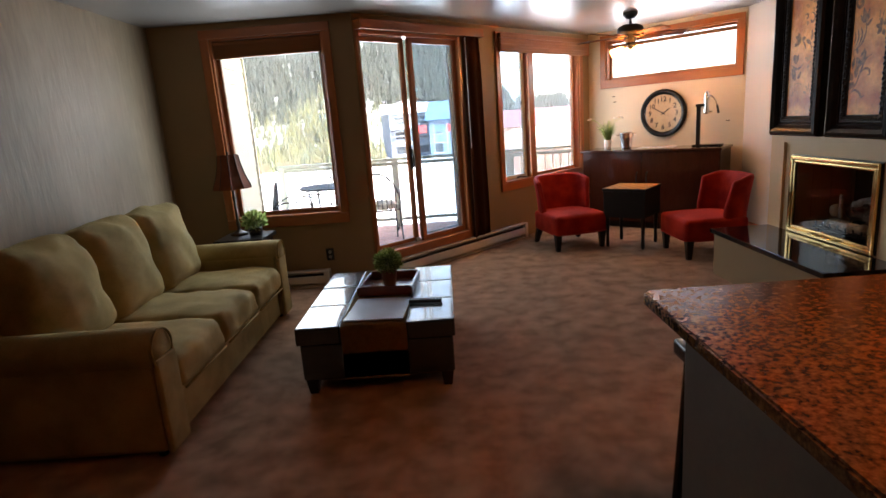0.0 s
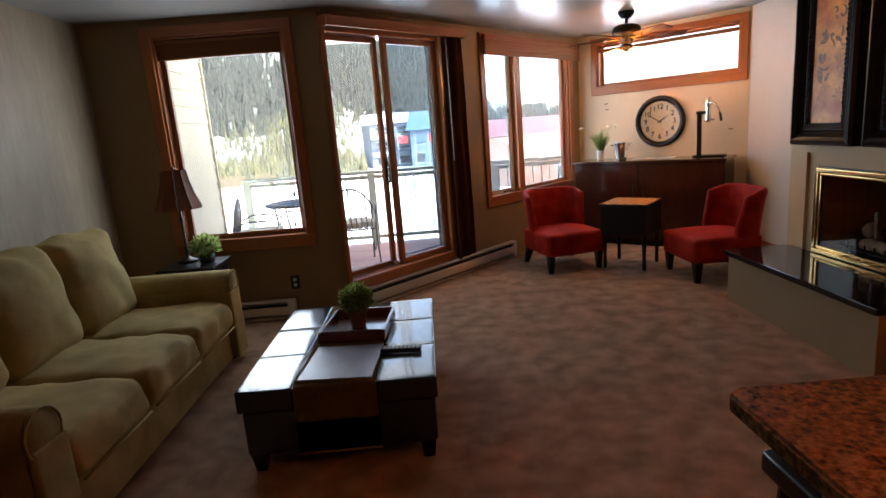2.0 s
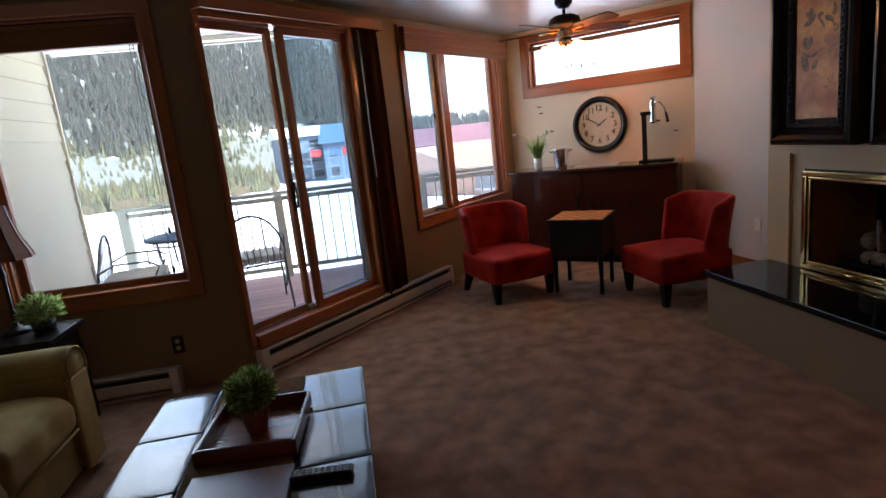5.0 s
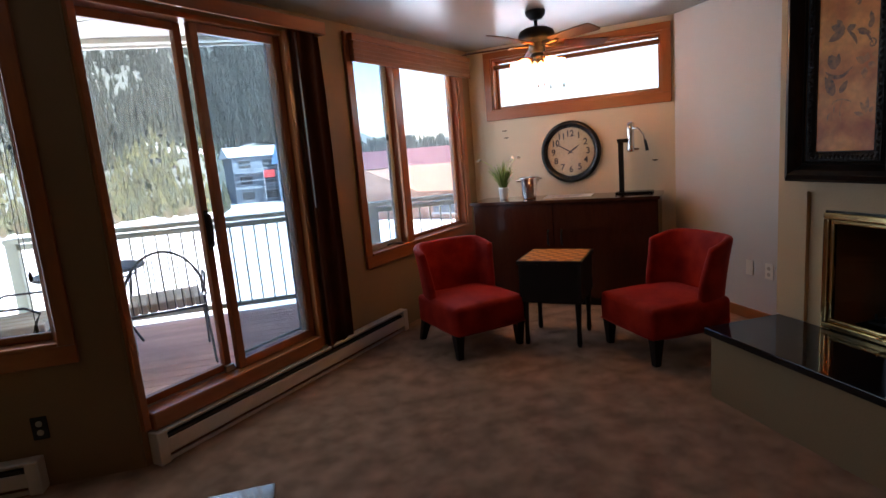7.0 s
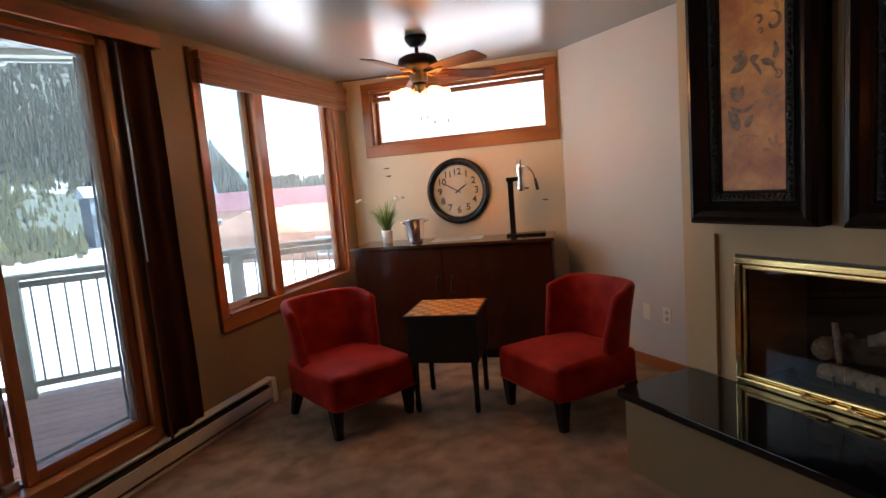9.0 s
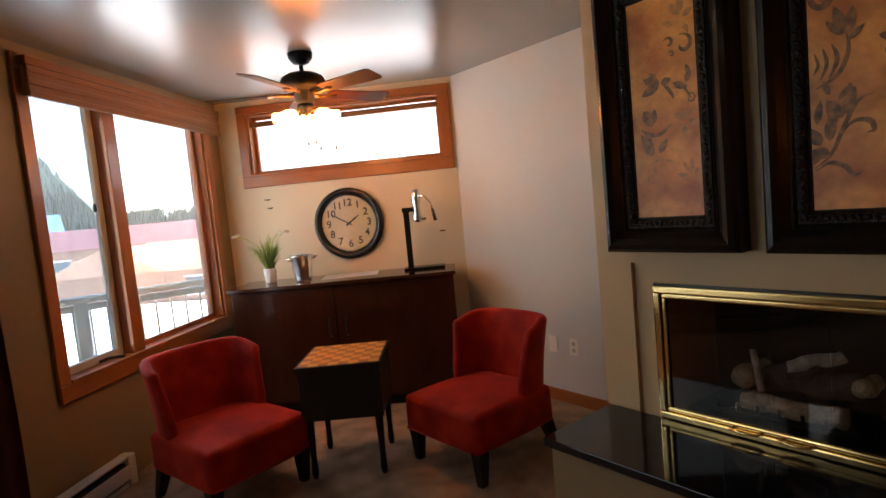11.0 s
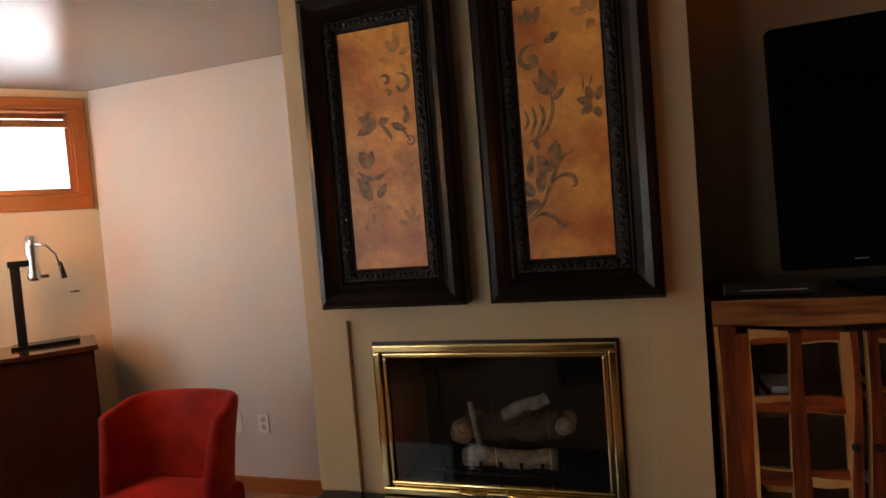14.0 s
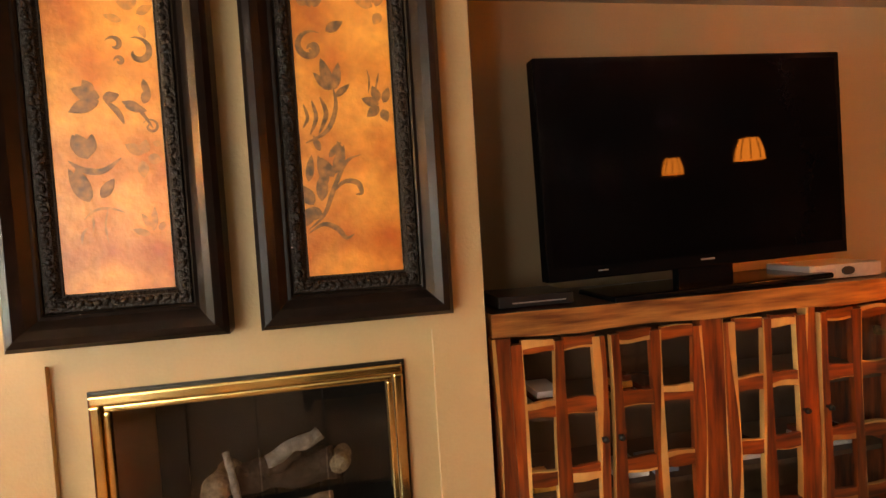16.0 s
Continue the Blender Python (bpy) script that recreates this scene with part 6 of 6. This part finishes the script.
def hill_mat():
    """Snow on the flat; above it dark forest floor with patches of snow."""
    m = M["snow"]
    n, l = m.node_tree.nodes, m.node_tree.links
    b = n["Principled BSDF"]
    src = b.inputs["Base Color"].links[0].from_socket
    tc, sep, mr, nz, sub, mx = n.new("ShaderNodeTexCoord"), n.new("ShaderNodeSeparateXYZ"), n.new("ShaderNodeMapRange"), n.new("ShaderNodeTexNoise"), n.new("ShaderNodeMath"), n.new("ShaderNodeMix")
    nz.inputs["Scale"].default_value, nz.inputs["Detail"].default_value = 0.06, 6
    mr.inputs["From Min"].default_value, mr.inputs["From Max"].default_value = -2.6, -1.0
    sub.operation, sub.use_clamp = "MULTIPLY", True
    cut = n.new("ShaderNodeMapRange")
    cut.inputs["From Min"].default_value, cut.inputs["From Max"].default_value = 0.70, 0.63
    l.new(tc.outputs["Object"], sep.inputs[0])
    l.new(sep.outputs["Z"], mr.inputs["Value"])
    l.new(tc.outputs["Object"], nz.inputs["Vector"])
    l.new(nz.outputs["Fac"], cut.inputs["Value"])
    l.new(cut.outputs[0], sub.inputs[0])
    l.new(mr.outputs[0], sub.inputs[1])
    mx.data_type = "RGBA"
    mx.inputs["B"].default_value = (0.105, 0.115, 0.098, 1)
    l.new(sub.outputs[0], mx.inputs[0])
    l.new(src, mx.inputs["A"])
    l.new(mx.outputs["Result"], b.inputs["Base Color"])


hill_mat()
bm = bmesh.new()
radii = [2, 6, 14, 28, 45, 65, 88, 110, 140, 180, 230, 300, 380, 430, 700, 1500, 3500]
NA = 120
rings = [[bm.verts.new((r * math.sin(2 * math.pi * k / NA), r * math.cos(2 * math.pi * k / NA), land((2 * math.pi * k / NA + math.pi) % (2 * math.pi) - math.pi, r) if r < 600 else max(-3.0, land((2 * math.pi * k / NA + math.pi) % (2 * math.pi) - math.pi, 430) - 0.05 * (r - 430)))) for k in range(NA)] for r in radii]
bm.faces.new(rings[0][::-1])
for a, b in zip(rings, rings[1:]):
    for k in range(NA):
        bm.faces.new((a[k], a[(k + 1) % NA], b[(k + 1) % NA], b[k]))
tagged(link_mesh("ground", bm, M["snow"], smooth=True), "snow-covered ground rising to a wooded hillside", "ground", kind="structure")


def island_mat(name, stops, rough=0.9):
    m = bpy.data.materials.new(name)
    m.use_nodes = True
    n, l = m.node_tree.nodes, m.node_tree.links
    b = n["Principled BSDF"]
    b.inputs["Roughness"].default_value = rough
    g, ramp = n.new("ShaderNodeNewGeometry"), n.new("ShaderNodeValToRGB")
    cr = ramp.color_ramp
    cr.elements[0].color, cr.elements[1].color = (*stops[0], 1), (*stops[-1], 1)
    for k, c in enumerate(stops[1:-1]):
        cr.elements.new((k + 1) / (len(stops) - 1)).color = (*c, 1)
    nz = n.new("ShaderNodeTexNoise")
    nz.inputs["Scale"].default_value = 1.2
    mx = n.new("ShaderNodeMix")
    mx.data_type, mx.blend_type, mx.inputs[0].default_value = "RGBA", "MULTIPLY", 0.5
    l.new(g.outputs["Random Per Island"], ramp.inputs[0])
    l.new(ramp.outputs[0], mx.inputs["A"])
    l.new(nz.outputs["Fac"], mx.inputs["B"])
    l.new(mx.outputs["Result"], b.inputs["Base Color"])
    return m


def forest(name, count, az0, az1, r0, r1, h0, h1, material, label, seed, keep=lambda d, r: True):
    rnd = random.Random(seed)
    verts, faces = [], []
    for _ in range(count):
        d = rnd.uniform(az0, az1)
        r = math.exp(rnd.uniform(math.log(r0), math.log(r1)))
        if not keep(d, r):
            continue
        a = radians(d)
        x, y, zb = r * math.sin(a), r * math.cos(a), land(a, r) - 0.6
        h = rnd.uniform(h0, h1)
        tiers, sides = 4, 6
        for t in range(tiers):
            zt, zl = zb + h * (0.40 + 0.20 * t), zb + h * (0.08 + 0.20 * t)
            rad = h * 0.20 * (1 - 0.21 * t) * rnd.uniform(0.8, 1.15)
            base = len(verts)
            verts.append((x + rnd.uniform(-0.1, 0.1), y, zt))
            for k in range(sides * 2):
                q = math.pi * k / sides + rnd.uniform(-0.15, 0.15)
                rr = rad * (1.0 if k % 2 else 0.5) * rnd.uniform(0.7, 1.3)
                verts.append((x + rr * math.cos(q), y + rr * math.sin(q), zl + (0.0 if k % 2 else 0.07 * h) + rnd.uniform(-0.02, 0.02) * h))
            for k in range(sides * 2):
                faces.append((base, base + 1 + k, base + 1 + (k + 1) % (sides * 2)))
    me = bpy.data.meshes.new(name)
    me.from_pydata(verts, [], faces)
    me.materials.append(material)
    return tagged(new(name, me), label, "forest", kind="stuff")


# Tones are lifted and evened to paint the hill's haze into the trees.
conifer = island_mat("conifer", [(0.080, 0.098, 0.082), (0.098, 0.112, 0.088), (0.125, 0.132, 0.095), (0.086, 0.102, 0.090), (0.135, 0.138, 0.108)])
let_light_through(conifer, (0.13, 0.148, 0.125), 0.6)
forest("conifer_forest", 12500, -46, 12, 108, 430, 2.4, 6.0, conifer, "dense conifer forest on the snowy hillside", 11)
forest("far_trees", 1500, 4, 55, 92, 330, 3.5, 7, conifer, "thin belt of conifers beyond the village", 12)
forest("shore_trees", 2400, -42, -6, 70, 112, 1.5, 4.0, island_mat("shore_conifer", [(0.075, 0.085, 0.040), (0.125, 0.120, 0.050), (0.055, 0.066, 0.040), (0.10, 0.092, 0.050)]), "scattered young conifers at the snowfield edge", 13)


def thicket(name, count, az0, az1, r0, r1, material, label, seed):
    """Bare yellowish willow shrubs: fans of many thin upright twigs."""
    rnd = random.Random(seed)
    verts, faces = [], []
    for _ in range(count):
        a, r = radians(rnd.uniform(az0, az1)), rnd.uniform(r0, r1)
        x, y, zb = r * math.sin(a), r * math.cos(a), land(a, r) - 0.1
        h = rnd.uniform(0.7, 1.7)
        for _ in range(60):
            q, lean = rnd.uniform(0, 6.283), rnd.uniform(0, 0.5) * h
            L = h * rnd.uniform(0.6, 1.0)
            px, py = x + lean * math.cos(q), y + lean * math.sin(q)
            w = rnd.uniform(0.02, 0.05)
            zl = zb + L * rnd.uniform(0.0, 0.5)
            b = len(verts)
            verts += [(x + 0.5 * (px - x) - w, y + 0.5 * (py - y), zl), (x + 0.5 * (px - x) + w, y + 0.5 * (py - y) + w, zl), (px, py, zb + L)]
            faces.append((b, b + 1, b + 2))
    me = bpy.data.meshes.new(name)
    me.from_pydata(verts, [], faces)
    me.materials.append(material)
    return tagged(new(name, me), label, "shrubs", kind="stuff")


thicket("willow_thicket", 190, -40, -6, 66, 84, island_mat("willow", [(0.11, 0.09, 0.045), (0.16, 0.13, 0.065), (0.09, 0.08, 0.045), (0.14, 0.11, 0.08)]), "yellow leafless willow shrubs along the snowfield", 21)

HM = dict(
    blue=mat("blue_siding", (0.13, 0.19, 0.26), 0.7, vary=0.15, scale=0.8), grey=mat("grey_siding", (0.20, 0.23, 0.27), 0.7, vary=0.15, scale=0.8),
    brown=mat("brown_siding", (0.24, 0.13, 0.08), 0.7, vary=0.2, scale=0.8), maroon=mat("maroon_roof", (0.13, 0.05, 0.055), 0.6, vary=0.2, scale=0.6),
    roofbrown=mat("brown_roof", (0.30, 0.17, 0.11), 0.7, vary=0.25, scale=0.6), dark=mat("dark_window", (0.03, 0.04, 0.05), 0.1), white=mat("white_trim", (0.42, 0.43, 0.45), 0.6),
    red=mat("red_banner", (0.5, 0.03, 0.03), 0.6), cyan=mat("blue_awning", (0.07, 0.14, 0.26), 0.6), roofsnow=mat("roof_snow", (0.82, 0.83, 0.86), 0.7, vary=0.08, scale=0.5),
)


def house(name, az, r, turn, w, d, h, roof_h, wallm, roofm, storeys, bays, label, balcony=False):
    a = radians(az)
    e = empty(name, pose(r * math.sin(a), r * math.cos(a), land(a, r) - 0.05, rz=-az + turn), label, "house")
    part("wall", boxes((-w / 2, -d / 2, 0, w / 2, d / 2, h)), wallm, e)
    bm = bmesh.new()
    o = 0.5
    p = [(-w / 2 - o, -d / 2 - o, h), (w / 2 + o, -d / 2 - o, h), (w / 2 + o, d / 2 + o, h), (-w / 2 - o, d / 2 + o, h), (-w / 2 - o, 0, h + roof_h), (w / 2 + o, 0, h + roof_h)]
    v = [bm.verts.new(q) for q in p]
    for f in ((0, 1, 5, 4), (2, 3, 4, 5), (1, 2, 5), (3, 0, 4), (3, 2, 1, 0)):
        bm.faces.new([v[k] for k in f])
    part("roof", bm, roofm, e)
    for s in range(storeys):
        for b in range(bays):
            x = -w / 2 + w * (b + 0.5) / bays
            z = h * (s + 0.25) / storeys
            ww, wh = w / bays * 0.5, h / storeys * 0.5
            win = part("window", boxes((x - ww / 2, -d / 2 - 0.06, z, x + ww / 2, -d / 2 - 0.01, z + wh)), HM["dark"], e)
            part("window_frame", boxes((x - ww / 2 - 0.1, -d / 2 - 0.09, z + wh, x + ww / 2 + 0.1, -d / 2 - 0.005, z + wh + 0.12), (x - ww / 2 - 0.1, -d / 2 - 0.09, z - 0.12, x + ww / 2 + 0.1, -d / 2 - 0.005, z)), HM["white"], win)
        if balcony and s:
            part("balcony", boxes((-w / 2, -d / 2 - 1.3, h * s / storeys - 0.1, w / 2, -d / 2, h * s / storeys + 0.05), (-w / 2, -d / 2 - 1.3, h * s / storeys + 0.9, w / 2, -d / 2 - 1.2, h * s / storeys + 1.0)), HM["grey"], e)
    return e


lodge = house("lodge", -1.6, 84, 12, 12.0, 8, 6.0, 1.4, HM["grey"], HM["roofsnow"], 3, 4, "grey-blue three-storey lodge with balconies across the snow", True)
wing = house("lodge", 1.6, 78, -8, 7.0, 6, 4.8, 2.4, HM["blue"], HM["cyan"], 2, 3, "blue gabled lodge with a bright blue roof")
house("long_building", 14.5, 66, 6, 26, 9, 3.4, 1.8, HM["brown"], HM["maroon"], 1, 9, "long low building with a maroon metal roof")
house("cabin", 9.5, 46, 60, 6.5, 7, 2.0, 1.6, HM["brown"], HM["roofbrown"], 1, 2, "small brown cabin with a gabled shingle roof")
house("cabin", 14.8, 44, -35, 7.5, 7, 2.0, 1.7, HM["brown"], HM["roofbrown"], 1, 2, "small brown cabin with a gabled shingle roof, near the railing")
house("cabin", 21.5, 50, 30, 8, 7, 2.2, 1.7, HM["brown"], HM["roofsnow"], 1, 3, "brown cabin with a snow-covered roof")
for az, r, c in ((-2.6, 74, "red"), (0.4, 72, "red"), (-0.9, 73, "cyan")):
    a = radians(az)
    fl = empty("flag", pose(r * math.sin(a), r * math.cos(a), land(a, r)), "bright banner on a pole before the lodge", "flag")
    part("pole", tube([(0, 0, 0), (0, 0, 4.3)], 0.05, 6), HM["white"], fl)
    part("banner", boxes((0.05, -0.02, 3.2, 1.3, 0.02, 4.1)), HM[c], fl)

part_found = boxes((WEST_X - 0.1, SOUTH_Y - 0.1, -3.05, EAST_X + 0.1, 5.3, -0.21))
tagged(link_mesh("foundation", part_found, M["siding"]), "cream lower storey of the building", "wall", kind="structure")
